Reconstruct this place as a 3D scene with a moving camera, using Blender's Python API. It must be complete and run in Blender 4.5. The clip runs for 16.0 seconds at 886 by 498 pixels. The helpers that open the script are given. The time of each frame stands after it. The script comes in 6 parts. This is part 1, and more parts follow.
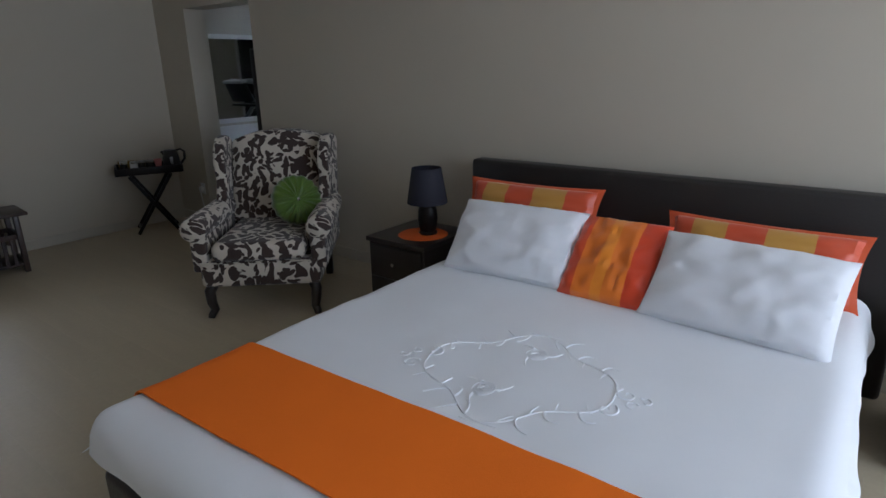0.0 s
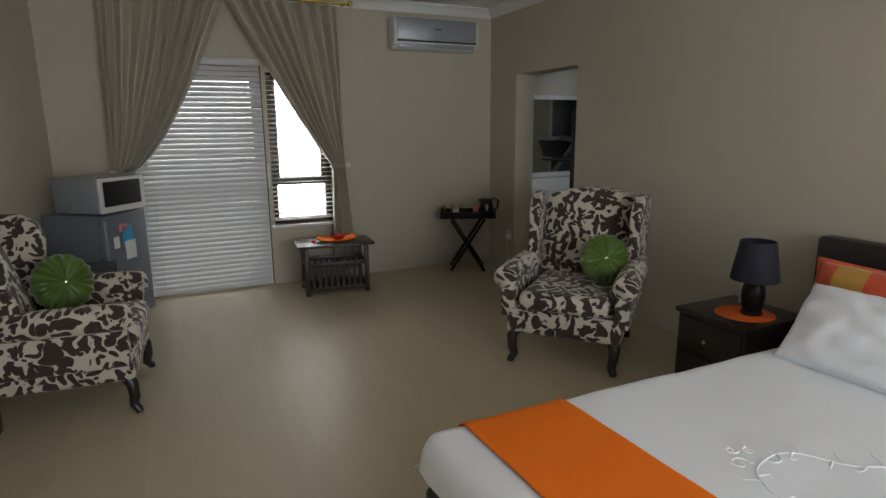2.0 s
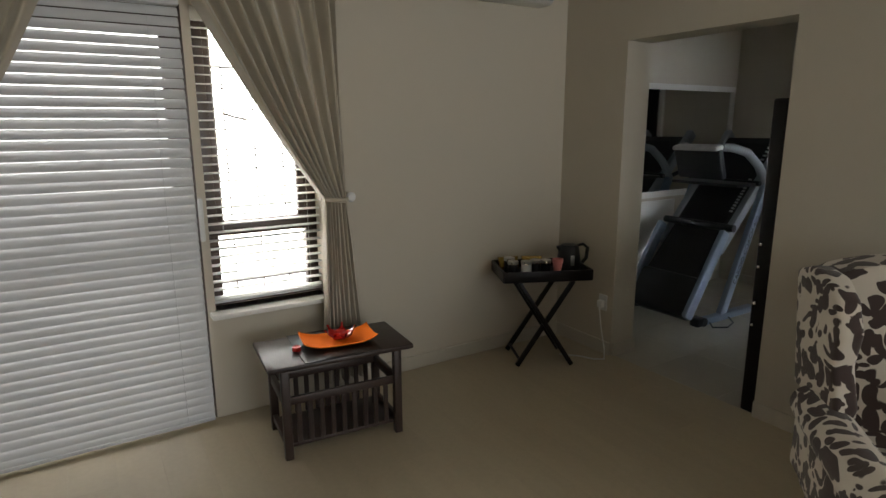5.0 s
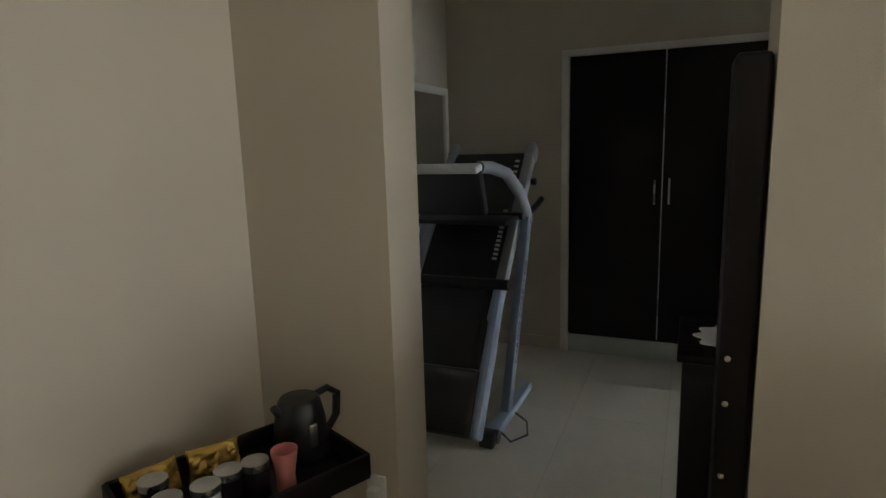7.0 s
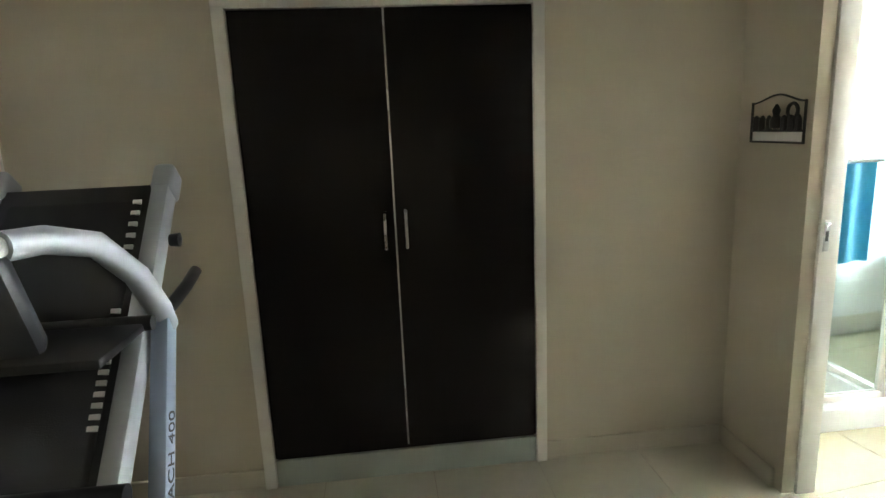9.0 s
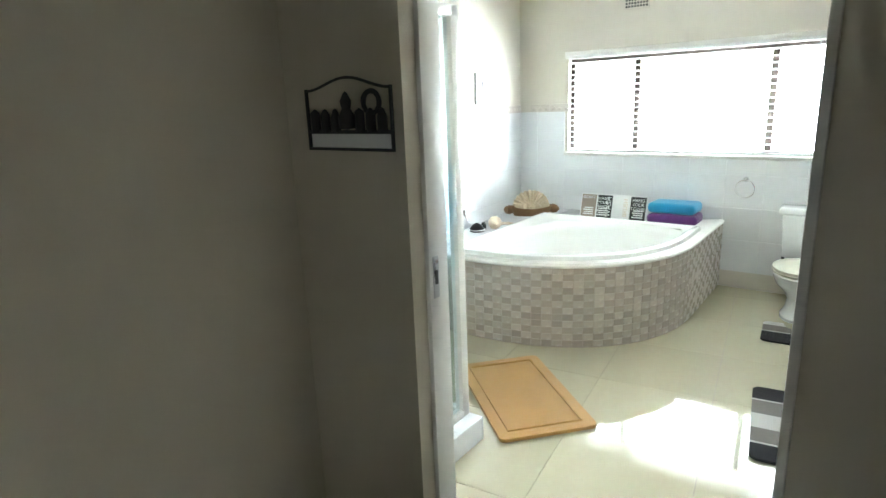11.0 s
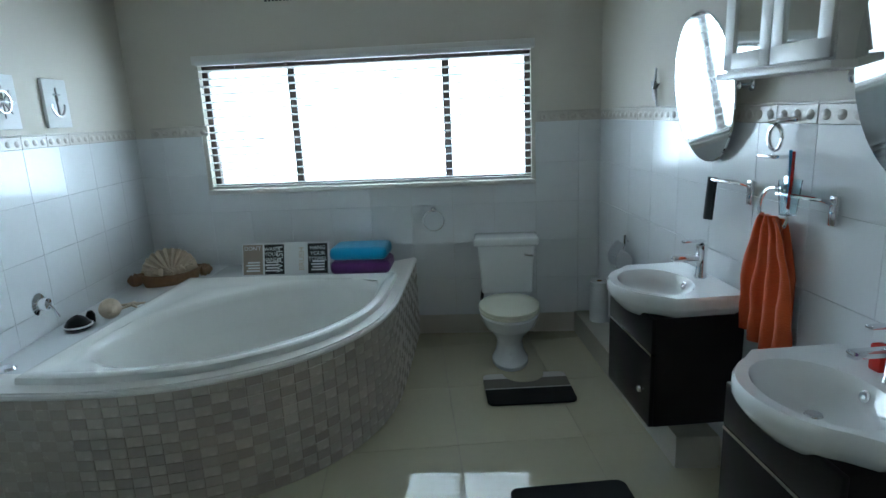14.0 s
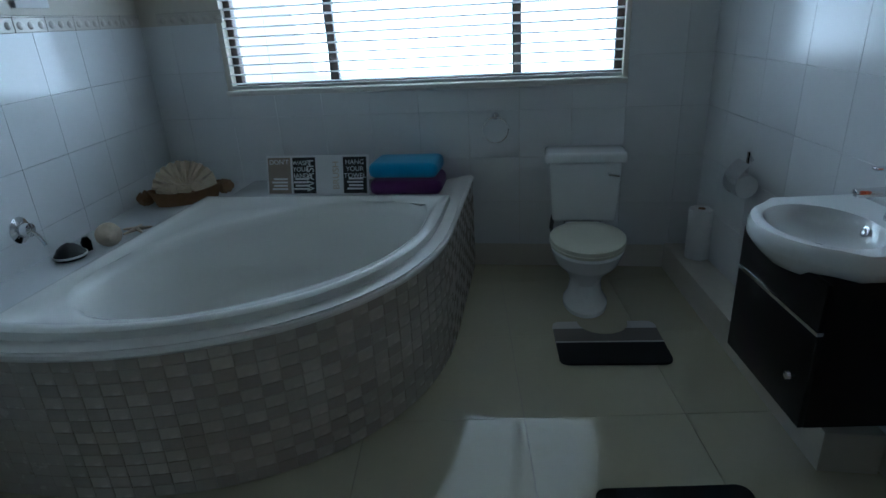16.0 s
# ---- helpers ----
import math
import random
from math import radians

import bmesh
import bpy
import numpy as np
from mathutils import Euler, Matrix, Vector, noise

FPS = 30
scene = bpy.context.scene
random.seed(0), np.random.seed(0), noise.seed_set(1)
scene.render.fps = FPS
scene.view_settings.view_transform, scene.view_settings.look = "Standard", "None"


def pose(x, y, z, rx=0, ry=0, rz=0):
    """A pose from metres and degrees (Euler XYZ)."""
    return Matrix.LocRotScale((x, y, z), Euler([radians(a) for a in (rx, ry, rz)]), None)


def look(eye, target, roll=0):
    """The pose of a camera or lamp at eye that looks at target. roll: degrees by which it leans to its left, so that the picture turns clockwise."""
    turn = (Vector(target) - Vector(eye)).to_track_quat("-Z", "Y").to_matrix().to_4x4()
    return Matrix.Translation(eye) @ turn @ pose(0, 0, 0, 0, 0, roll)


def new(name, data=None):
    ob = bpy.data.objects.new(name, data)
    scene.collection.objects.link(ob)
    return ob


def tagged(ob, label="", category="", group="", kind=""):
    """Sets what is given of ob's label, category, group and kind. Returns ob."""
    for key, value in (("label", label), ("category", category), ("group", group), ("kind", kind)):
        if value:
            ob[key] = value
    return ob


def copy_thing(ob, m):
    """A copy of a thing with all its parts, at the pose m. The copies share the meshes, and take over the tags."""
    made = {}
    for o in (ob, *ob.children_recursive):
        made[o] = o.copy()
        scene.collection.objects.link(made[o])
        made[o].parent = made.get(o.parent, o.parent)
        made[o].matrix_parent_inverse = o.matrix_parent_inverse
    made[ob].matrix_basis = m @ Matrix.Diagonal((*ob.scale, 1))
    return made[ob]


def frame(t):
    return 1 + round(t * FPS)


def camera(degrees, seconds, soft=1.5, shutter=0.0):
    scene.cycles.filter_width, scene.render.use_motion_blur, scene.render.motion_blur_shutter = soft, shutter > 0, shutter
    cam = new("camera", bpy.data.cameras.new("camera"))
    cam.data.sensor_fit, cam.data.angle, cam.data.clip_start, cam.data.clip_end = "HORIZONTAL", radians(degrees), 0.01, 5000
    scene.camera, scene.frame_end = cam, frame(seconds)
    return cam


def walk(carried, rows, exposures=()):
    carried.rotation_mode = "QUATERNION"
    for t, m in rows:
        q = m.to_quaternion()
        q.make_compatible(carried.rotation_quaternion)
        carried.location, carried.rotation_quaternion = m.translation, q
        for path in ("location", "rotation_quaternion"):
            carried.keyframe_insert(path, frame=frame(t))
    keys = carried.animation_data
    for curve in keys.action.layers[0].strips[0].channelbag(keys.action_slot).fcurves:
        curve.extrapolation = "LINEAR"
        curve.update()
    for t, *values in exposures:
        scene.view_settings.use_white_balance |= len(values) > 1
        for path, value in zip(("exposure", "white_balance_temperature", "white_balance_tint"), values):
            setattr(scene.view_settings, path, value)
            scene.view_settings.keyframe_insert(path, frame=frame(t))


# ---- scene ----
cam = camera(74.8, 16.0)
PATH = [
    (0, (0.445, 0.234, 1.501), (1.956, 1.399, 0.901), -1.1),
    (0.5, (0.374, 0.246, 1.539), (1.757, 1.601, 1.038), -1.0),
    (1, (0.334, 0.282, 1.545), (1.555, 1.805, 1.107), -0.8),
    (1.5, (0.305, 0.315, 1.547), (1.322, 1.985, 1.125), -0.7),
    (2, (0.303, 0.353, 1.55), (1.122, 2.129, 1.133), -0.5),
    (2.5, (0.336, 0.47, 1.536), (0.999, 2.311, 1.122), -0.4),
    (3, (0.346, 0.797, 1.523), (0.898, 2.673, 1.106), -0.4),
    (3.2, (0.352, 0.973, 1.521), (0.886, 2.854, 1.103), -0.5),
    (5.5, (0.908, 3.637, 1.559), (2.156, 5.149, 1.162), -0.6),
    (6, (1.283, 4.094, 1.554), (2.724, 5.431, 1.184), -1.2),
    (6.5, (1.648, 4.506, 1.54), (3.278, 5.607, 1.18), -1.3),
    (7, (2.061, 4.819, 1.481), (3.872, 5.596, 1.137), -1.6),
    (7.5, (2.471, 4.984, 1.512), (4.365, 5.513, 1.151), -2.1),
    (8, (2.875, 5.055, 1.543), (4.823, 5.301, 1.162), -2.3),
    (8.5, (3.298, 5.049, 1.572), (5.26, 5.11, 1.188), -2.5),
    (9, (3.67, 5.044, 1.58), (5.617, 4.843, 1.169), -2.5),
    (9.5, (3.972, 4.953, 1.589), (5.82, 4.336, 1.136), -2.7),
    (9.7, (4.087, 4.922, 1.603), (5.868, 4.142, 1.133), -2.5),
    (11.8, (5.02, 4.289, 1.557), (5.752, 2.491, 1.078), -2.3),
    (12, (5.074, 4.222, 1.552), (5.697, 2.382, 1.076), -2.2),
    (12.5, (5.129, 4.041, 1.539), (5.518, 2.137, 1.066), -2.3),
    (13, (5.154, 3.842, 1.549), (5.379, 1.91, 1.082), -2.3),
    (13.5, (5.172, 3.644, 1.516), (5.343, 1.704, 1.061), -2.4),
    (14, (5.208, 3.39, 1.532), (5.353, 1.448, 1.075), -2.6),
    (14.5, (5.249, 3.151, 1.483), (5.385, 1.209, 1.028), -2.7),
    (15, (5.266, 2.897, 1.468), (5.435, 0.976, 0.936), -3.0),
    (15.5, (5.307, 2.781, 1.448), (5.557, 0.909, 0.789), -3.3),
    (16, (5.323, 2.745, 1.432), (5.64, 0.919, 0.681), -3.2),
]
walk(cam, [(t, look(eye, target, roll)) for t, eye, target, roll in PATH], [
    (0.0, -0.3, 5400, 12), (0.5, -0.25, 5800, 12), (1.0, -0.15, 6000, 12), (2.0, 0.1, 6200, 10), (2.5, 0.45, 6250, 10), (3.0, 0.7, 6300, 10), (5.5, 0.35, 6500, 10), (7.0, 0.9, 6600, 10), (8.5, 2.6, 7300, 8), (9.5, 2.7, 6500, 4),
    (12.0, 0.9, 6000, 5), (12.5, 0.45, 5650, 4), (13.5, -0.1, 5400, 2), (14.5, -0.68, 5280, 0), (16.0, -1.4, 4980, 2)])

# ---- light ----
world = bpy.data.worlds.new("world")
scene.world = world
world.use_nodes = True
sky = world.node_tree.nodes.new("ShaderNodeTexSky")
sky.sky_type, sky.sun_disc = "NISHITA", False
sky.sun_elevation, sky.sun_rotation = radians(42), radians(264)
world.node_tree.links.new(sky.outputs[0], world.node_tree.nodes["Background"].inputs[0])
world.node_tree.nodes["Background"].inputs[1].default_value = 0.12


def lamp(name, kind, m, energy, color=(1, 1, 1), size=(1, 1), angle=0.01):
    d = bpy.data.lights.new(name, kind)
    d.energy, d.color = energy, color
    if kind == "AREA":
        d.shape, d.size, d.size_y = "RECTANGLE", size[0], size[1]
    else:
        d.angle = angle
    ob = new(name, d)
    ob.matrix_world = m
    return ob


lamp("sun", "SUN", look((0, 0, 0), (0.9, 0.1, -0.8)), 3.0, (1, 0.94, 0.85), angle=radians(0.5))
# daylight in the window openings
lamp("bath_window_light", "AREA", look((5.75, -1.45, 1.95), (6.4, 1.0, 0.55)), 405, (0.86, 0.93, 1.0), (3.4, 2.2))
lamp("bedroom_window_light", "AREA", look((1.46, 6.44, 1.4), (1.46, 3, 1.0)), 18, (1.0, 0.95, 0.86), (0.6, 1.45))
lamp("south_window_light", "AREA", look((1.5, -2.5, 1.55), (1.6, 3.0, 0.6)), 60, (0.88, 0.94, 1.0), (2.4, 1.4))


# ---- materials ----
def mat(name, color, rough=0.6, metal=0.0, vary=0.12, scale=4.0, grain=60.0, bump=0.05, spec=0.5, coat=0.0, sheen=0.0, random_tint=0.0):
    m = bpy.data.materials.new(name)
    m.use_nodes = True
    n, l = m.node_tree.nodes, m.node_tree.links
    b = n["Principled BSDF"]
    tc = n.new("ShaderNodeTexCoord")
    n1 = n.new("ShaderNodeTexNoise")
    n1.inputs["Scale"].default_value, n1.inputs["Detail"].default_value = scale, 4
    l.new(tc.outputs["Object"], n1.inputs["Vector"])
    n2 = n.new("ShaderNodeTexNoise")
    n2.inputs["Scale"].default_value, n2.inputs["Detail"].default_value = grain, 3
    l.new(tc.outputs["Object"], n2.inputs["Vector"])
    mix = n.new("ShaderNodeMix")
    mix.data_type, mix.blend_type = "RGBA", "MIX"
    mix.inputs[6].default_value = (*[c * (1 - vary) for c in color], 1)
    mix.inputs[7].default_value = (*[min(1, c * (1 + vary)) for c in color], 1)
    add = n.new("ShaderNodeMath")
    add.operation = "MULTIPLY_ADD"
    add.inputs[1].default_value, add.inputs[2].default_value = 0.4, 0.1
    l.new(n2.outputs[0], add.inputs[0])
    add2 = n.new("ShaderNodeMath")
    add2.operation = "MULTIPLY_ADD"
    add2.inputs[1].default_value = 0.6
    l.new(n1.outputs[0], add2.inputs[0])
    l.new(add.outputs[0], add2.inputs[2])
    l.new(add2.outputs[0], mix.inputs[0])
    out = mix.outputs[2]
    if random_tint:
        oi = n.new("ShaderNodeObjectInfo")
        hsv = n.new("ShaderNodeHueSaturation")
        mr = n.new("ShaderNodeMapRange")
        mr.inputs[3].default_value, mr.inputs[4].default_value = 1 - random_tint, 1 + random_tint
        l.new(oi.outputs["Random"], mr.inputs[0])
        l.new(mr.outputs[0], hsv.inputs["Value"])
        l.new(out, hsv.inputs["Color"])
        out = hsv.outputs[0]
    l.new(out, b.inputs["Base Color"])
    r = n.new("ShaderNodeMapRange")
    r.inputs[3].default_value, r.inputs[4].default_value = max(0.02, rough - 0.06), min(1, rough + 0.06)
    l.new(n1.outputs[0], r.inputs[0])
    l.new(r.outputs[0], b.inputs["Roughness"])
    b.inputs["Metallic"].default_value = metal
    b.inputs["Specular IOR Level"].default_value = spec
    b.inputs["Coat Weight"].default_value = coat
    b.inputs["Sheen Weight"].default_value = sheen
    if bump:
        bp = n.new("ShaderNodeBump")
        bp.inputs["Strength"].default_value, bp.inputs["Distance"].default_value = bump, 0.01
        l.new(n2.outputs[0], bp.inputs["Height"])
        l.new(bp.outputs[0], b.inputs["Normal"])
    return m


def fabric_leaf(name):
    """Cream cloth with a dark brown leaf and scroll print."""
    m = mat(name, (0.58, 0.52, 0.43), 0.85, vary=0.06, grain=400, bump=0.15, sheen=0.2)
    n, l = m.node_tree.nodes, m.node_tree.links
    b = n["Principled BSDF"]
    base = b.inputs["Base Color"].links[0].from_socket
    tc = n.new("ShaderNodeTexCoord")
    no = n.new("ShaderNodeTexNoise")
    no.inputs["Scale"].default_value, no.inputs["Detail"].default_value = 7, 1
    l.new(tc.outputs["Object"], no.inputs["Vector"])
    va = n.new("ShaderNodeVectorMath")
    va.operation = "MULTIPLY_ADD"
    va.inputs[1].default_value = (0.16, 0.16, 0.16)
    l.new(no.outputs["Color"], va.inputs[0])
    l.new(tc.outputs["Object"], va.inputs[2])
    masks = []
    for sc, thr, loc, stretch in ((12.0, 0.47, 0.0, (1.6, 1.6, 0.75)), (16.5, 0.4, 3.3, (0.8, 1.3, 1.5))):
        mp = n.new("ShaderNodeMapping")
        mp.inputs["Location"].default_value = (loc, loc, loc)
        mp.inputs["Rotation"].default_value = (0.5, 0.6, loc)
        mp.inputs["Scale"].default_value = stretch
        l.new(va.outputs[0], mp.inputs[0])
        vo = n.new("ShaderNodeTexVoronoi")
        vo.inputs["Scale"].default_value = sc
        vo.inputs["Randomness"].default_value = 0.8
        l.new(mp.outputs[0], vo.inputs["Vector"])
        lt = n.new("ShaderNodeMapRange")
        lt.inputs[1].default_value, lt.inputs[2].default_value = thr + 0.015, thr - 0.015
        l.new(vo.outputs["Distance"], lt.inputs[0])
        masks.append(lt.outputs[0])
    mx = n.new("ShaderNodeMath")
    mx.operation = "MAXIMUM"
    l.new(masks[0], mx.inputs[0])
    l.new(masks[1], mx.inputs[1])
    # thin cream veins cut the printed shapes
    mixc = n.new("ShaderNodeMix")
    mixc.data_type = "RGBA"
    mixc.inputs[7].default_value = (0.045, 0.026, 0.02, 1)
    l.new(mx.outputs[0], mixc.inputs[0])
    l.new(base, mixc.inputs[6])
    l.new(mixc.outputs[2], b.inputs["Base Color"])
    return m


def stripes(name, colors, axis, span, start, rough=0.5, bump=0.1, sheen=0.0, soft_steps=True):
    """Bands of colour along one object axis."""
    m = mat(name, (0.5, 0.5, 0.5), rough, vary=0.1, grain=250, bump=bump, sheen=sheen)
    n, l = m.node_tree.nodes, m.node_tree.links
    b = n["Principled BSDF"]
    tc = n.new("ShaderNodeTexCoord")
    sep = n.new("ShaderNodeSeparateXYZ")
    l.new(tc.outputs["Object"], sep.inputs[0])
    mr = n.new("ShaderNodeMapRange")
    mr.inputs[1].default_value, mr.inputs[2].default_value = start, start + span
    l.new(sep.outputs["XYZ".index(axis)], mr.inputs[0])
    ramp = n.new("ShaderNodeValToRGB")
    ramp.color_ramp.interpolation = "CONSTANT"
    e = ramp.color_ramp.elements
    while len(e) > 1:
        e.remove(e[-1])
    for i, (p, c) in enumerate(colors):
        k = e[0] if i == 0 else e.new(p)
        k.position, k.color = p, (*c, 1)
    l.new(mr.outputs[0], ramp.inputs[0])
    old = b.inputs["Base Color"].links[0].from_node
    mul = n.new("ShaderNodeMix")
    mul.data_type, mul.blend_type = "RGBA", "OVERLAY"
    mul.inputs[0].default_value = 0.25
    l.new(ramp.outputs[0], mul.inputs[6])
    l.new(old.outputs[2], mul.inputs[7])
    l.new(mul.outputs[2], b.inputs["Base Color"])
    return m


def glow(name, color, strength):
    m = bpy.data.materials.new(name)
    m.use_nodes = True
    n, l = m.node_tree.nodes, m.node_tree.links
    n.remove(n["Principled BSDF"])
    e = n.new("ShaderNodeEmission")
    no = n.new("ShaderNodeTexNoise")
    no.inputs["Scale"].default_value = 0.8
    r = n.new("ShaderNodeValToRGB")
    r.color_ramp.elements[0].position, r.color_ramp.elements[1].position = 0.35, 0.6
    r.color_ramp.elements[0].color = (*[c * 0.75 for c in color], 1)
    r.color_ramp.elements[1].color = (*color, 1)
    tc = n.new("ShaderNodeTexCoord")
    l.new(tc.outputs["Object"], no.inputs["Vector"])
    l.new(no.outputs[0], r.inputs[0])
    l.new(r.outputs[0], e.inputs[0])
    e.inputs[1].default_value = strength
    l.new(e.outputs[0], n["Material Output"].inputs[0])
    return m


def glass(name, tint=(0.95, 0.98, 1.0), rough=0.0):
    m = bpy.data.materials.new(name)
    m.use_nodes = True
    b = m.node_tree.nodes["Principled BSDF"]
    b.inputs["Base Color"].default_value = (*tint, 1)
    b.inputs["Transmission Weight"].default_value = 1.0
    b.inputs["Roughness"].default_value = rough
    b.inputs["IOR"].default_value = 1.1
    return m


def pleated_satin(name, color):
    m = mat(name, color, 0.35, vary=0.25, scale=9, grain=120, bump=0.1, sheen=0.3)
    return m


WALL = mat("wall_paint", (0.52, 0.47, 0.38), 0.75, vary=0.05, scale=1.2, grain=180, bump=0.06)
BATHPAINT = mat("bath_paint", (0.62, 0.58, 0.5), 0.7, vary=0.04, scale=1.5, grain=180, bump=0.05)
CEIL = mat("ceiling_paint", (0.8, 0.79, 0.76), 0.8, vary=0.03, scale=1.5, grain=120, bump=0.05)
TRIM = mat("white_gloss_paint", (0.72, 0.7, 0.66), 0.35, vary=0.05, scale=5, grain=50, bump=0.02)
SKIRT = mat("skirting_tile", (0.5, 0.46, 0.38), 0.4, vary=0.1, scale=6, bump=0.03)
PLANK = mat("pale_laminate", (0.46, 0.39, 0.27), 0.46, vary=0.17, scale=2.5, grain=35, bump=0.02, spec=0.4, random_tint=0.025)

# long grain on the planks, shifted from one to the next
pn_, pl_ = PLANK.node_tree.nodes, PLANK.node_tree.links
pm = pn_.new("ShaderNodeMapping")
pm.inputs["Scale"].default_value = (5.0, 0.6, 1.0)
po = pn_.new("ShaderNodeObjectInfo")
pv = pn_.new("ShaderNodeVectorMath")
pv.operation = "SCALE"
pv.inputs[0].default_value = (13.0, 7.0, 3.0)
pl_.new(po.outputs["Random"], pv.inputs["Scale"])
pl_.new(pv.outputs[0], pm.inputs["Location"])
for nd in list(pn_):
    if nd.type == "TEX_NOISE":
        pl_.new(nd.inputs["Vector"].links[0].from_socket, pm.inputs["Vector"])
        pl_.new(pm.outputs[0], nd.inputs["Vector"])
        break
GROUT = mat("grout", (0.4, 0.35, 0.29), 0.9, vary=0.1)
TILE_F = mat("porcelain_floor_tile", (0.5, 0.46, 0.33), 0.0, vary=0.06, scale=1.5, grain=25, bump=0.0, spec=0.9, random_tint=0.03)
TILE_D = mat("dressing_floor_tile", (0.56, 0.53, 0.45), 0.16, vary=0.12, scale=2.5, grain=25, bump=0.01, random_tint=0.03)
TILE_W = mat("white_wall_tile", (0.74, 0.75, 0.75), 0.16, vary=0.03, scale=6, grain=8, bump=0.04, random_tint=0.02)
BORDER = mat("border_tile", (0.6, 0.56, 0.5), 0.25, vary=0.1, scale=12)
BORDER_D = mat("border_shell", (0.52, 0.48, 0.42), 0.35, vary=0.15, scale=20)
MOSAIC = mat("bath_mosaic_dark", (0.37, 0.32, 0.27), 0.3, vary=0.14, scale=30, grain=120, bump=0.04, random_tint=0.1)
MOSAIC_L = mat("bath_mosaic_light", (0.5, 0.455, 0.395), 0.26, vary=0.1, scale=30, grain=120, bump=0.04, random_tint=0.1)
CERAMIC = mat("white_ceramic", (0.8, 0.81, 0.8), 0.07, vary=0.02, scale=3, bump=0.0, spec=0.6, coat=0.3)
ACRYLIC = mat("white_acrylic", (0.8, 0.8, 0.76), 0.12, vary=0.02, scale=3, bump=0.0)
SEAT = mat("cream_toilet_seat", (0.74, 0.73, 0.6), 0.2, vary=0.02, bump=0.0)
CHROME = mat("chrome", (0.78, 0.78, 0.8), 0.08, 1.0, vary=0.04, bump=0.0)
STEEL = mat("brushed_steel", (0.5, 0.5, 0.5), 0.28, 1.0, vary=0.08, bump=0.03)
ESPRESSO = mat("espresso_wood", (0.022, 0.017, 0.015), 0.32, vary=0.3, scale=5, grain=40, bump=0.03)
BLACKGLOSS = mat("black_gloss_wood", (0.009, 0.007, 0.007), 0.36, vary=0.2, scale=3, bump=0.01, spec=0.2)
LEATHER = mat("black_leatherette", (0.018, 0.015, 0.014), 0.42, vary=0.15, grain=90, bump=0.12)
DARKWOOD = mat("dark_carved_wood", (0.035, 0.02, 0.015), 0.4, vary=0.3, scale=8, grain=50, bump=0.06)
COTTON = mat("white_cotton", (0.82, 0.83, 0.86), 0.85, vary=0.03, scale=5, grain=300, bump=0.12, sheen=0.2)
ORANGE = mat("orange_throw", (0.93, 0.19, 0.012), 0.9, vary=0.12, scale=4, grain=260, bump=0.2, spec=0.15)
ORANGE_T = mat("orange_towel", (0.62, 0.1, 0.018), 0.95, vary=0.16, scale=8, grain=260, bump=0.5, sheen=0.3)
CROCHET = mat("orange_crochet", (0.7, 0.12, 0.012), 0.9, vary=0.2, grain=160, bump=0.4)
GOLD, RUST, AMBER = (0.56, 0.29, 0.045), (0.6, 0.075, 0.018), (0.85, 0.2, 0.006)
SATIN_H = stripes("striped_satin", [(0, RUST), (0.1, GOLD), (0.32, RUST), (0.55, GOLD), (0.82, RUST)], "X", 0.7, -0.35, 0.38, sheen=0.3)
SATIN_V = stripes("striped_satin_cushion", [(0, (0.66, 0.06, 0.005)), (0.18, AMBER), (0.4, (0.88, 0.27, 0.008)), (0.52, AMBER), (0.74, (0.72, 0.055, 0.005))], "X", 0.41, -0.205, 0.38, sheen=0.3)
SHAM_EDGE = mat("rust_satin", (0.62, 0.09, 0.018), 0.4, vary=0.2, scale=14, grain=150, bump=0.12, sheen=0.3)
FABRIC = fabric_leaf("leaf_print_fabric")
GREEN = pleated_satin("green_satin", (0.07, 0.125, 0.01))
CURTAIN = mat("silk_curtain", (0.42, 0.37, 0.28), 0.5, vary=0.12, scale=3, grain=200, bump=0.08, sheen=0.3)
BLIND = mat("white_blind_slat", (0.6, 0.6, 0.6), 0.5, vary=0.03, bump=0.0)
BLIND_B = mat("bath_blind_slat", (0.72, 0.72, 0.7), 0.45, vary=0.03, bump=0.0)
BROWNFR = mat("brown_window_frame", (0.05, 0.03, 0.022), 0.4, vary=0.1, bump=0.02)
BLACKPL = mat("black_plastic", (0.014, 0.014, 0.015), 0.35, vary=0.1, bump=0.02)
GREYPL = mat("silver_plastic", (0.33, 0.35, 0.38), 0.35, 0.3, vary=0.06, bump=0.01)
BLUEGREY = mat("blue_grey_metal", (0.25, 0.31, 0.4), 0.4, 0.3, vary=0.06, bump=0.01)
FRIDGE = mat("grey_fridge_paint", (0.19, 0.21, 0.25), 0.35, 0.3, vary=0.05, bump=0.01)
WHITEPL = mat("white_plastic", (0.68, 0.68, 0.66), 0.4, vary=0.03, bump=0.0)
RUBBER = mat("treadmill_belt", (0.012, 0.012, 0.013), 0.6, vary=0.15, grain=300, bump=0.15)
PAPER = mat("white_paper", (0.75, 0.75, 0.74), 0.7, vary=0.03, bump=0.0)
MIRROR = mat("mirror_silver", (0.86, 0.88, 0.88), 0.015, 1.0, vary=0.0, bump=0.0)
INK = mat("black_ink", (0.02, 0.02, 0.02), 0.6, vary=0.0, bump=0.0)
TEAL = mat("turquoise_towel", (0.02, 0.28, 0.48), 0.9, vary=0.12, grain=260, bump=0.4, sheen=0.3)
PURPLE = mat("purple_towel", (0.13, 0.03, 0.17), 0.9, vary=0.12, grain=260, bump=0.4, sheen=0.3)
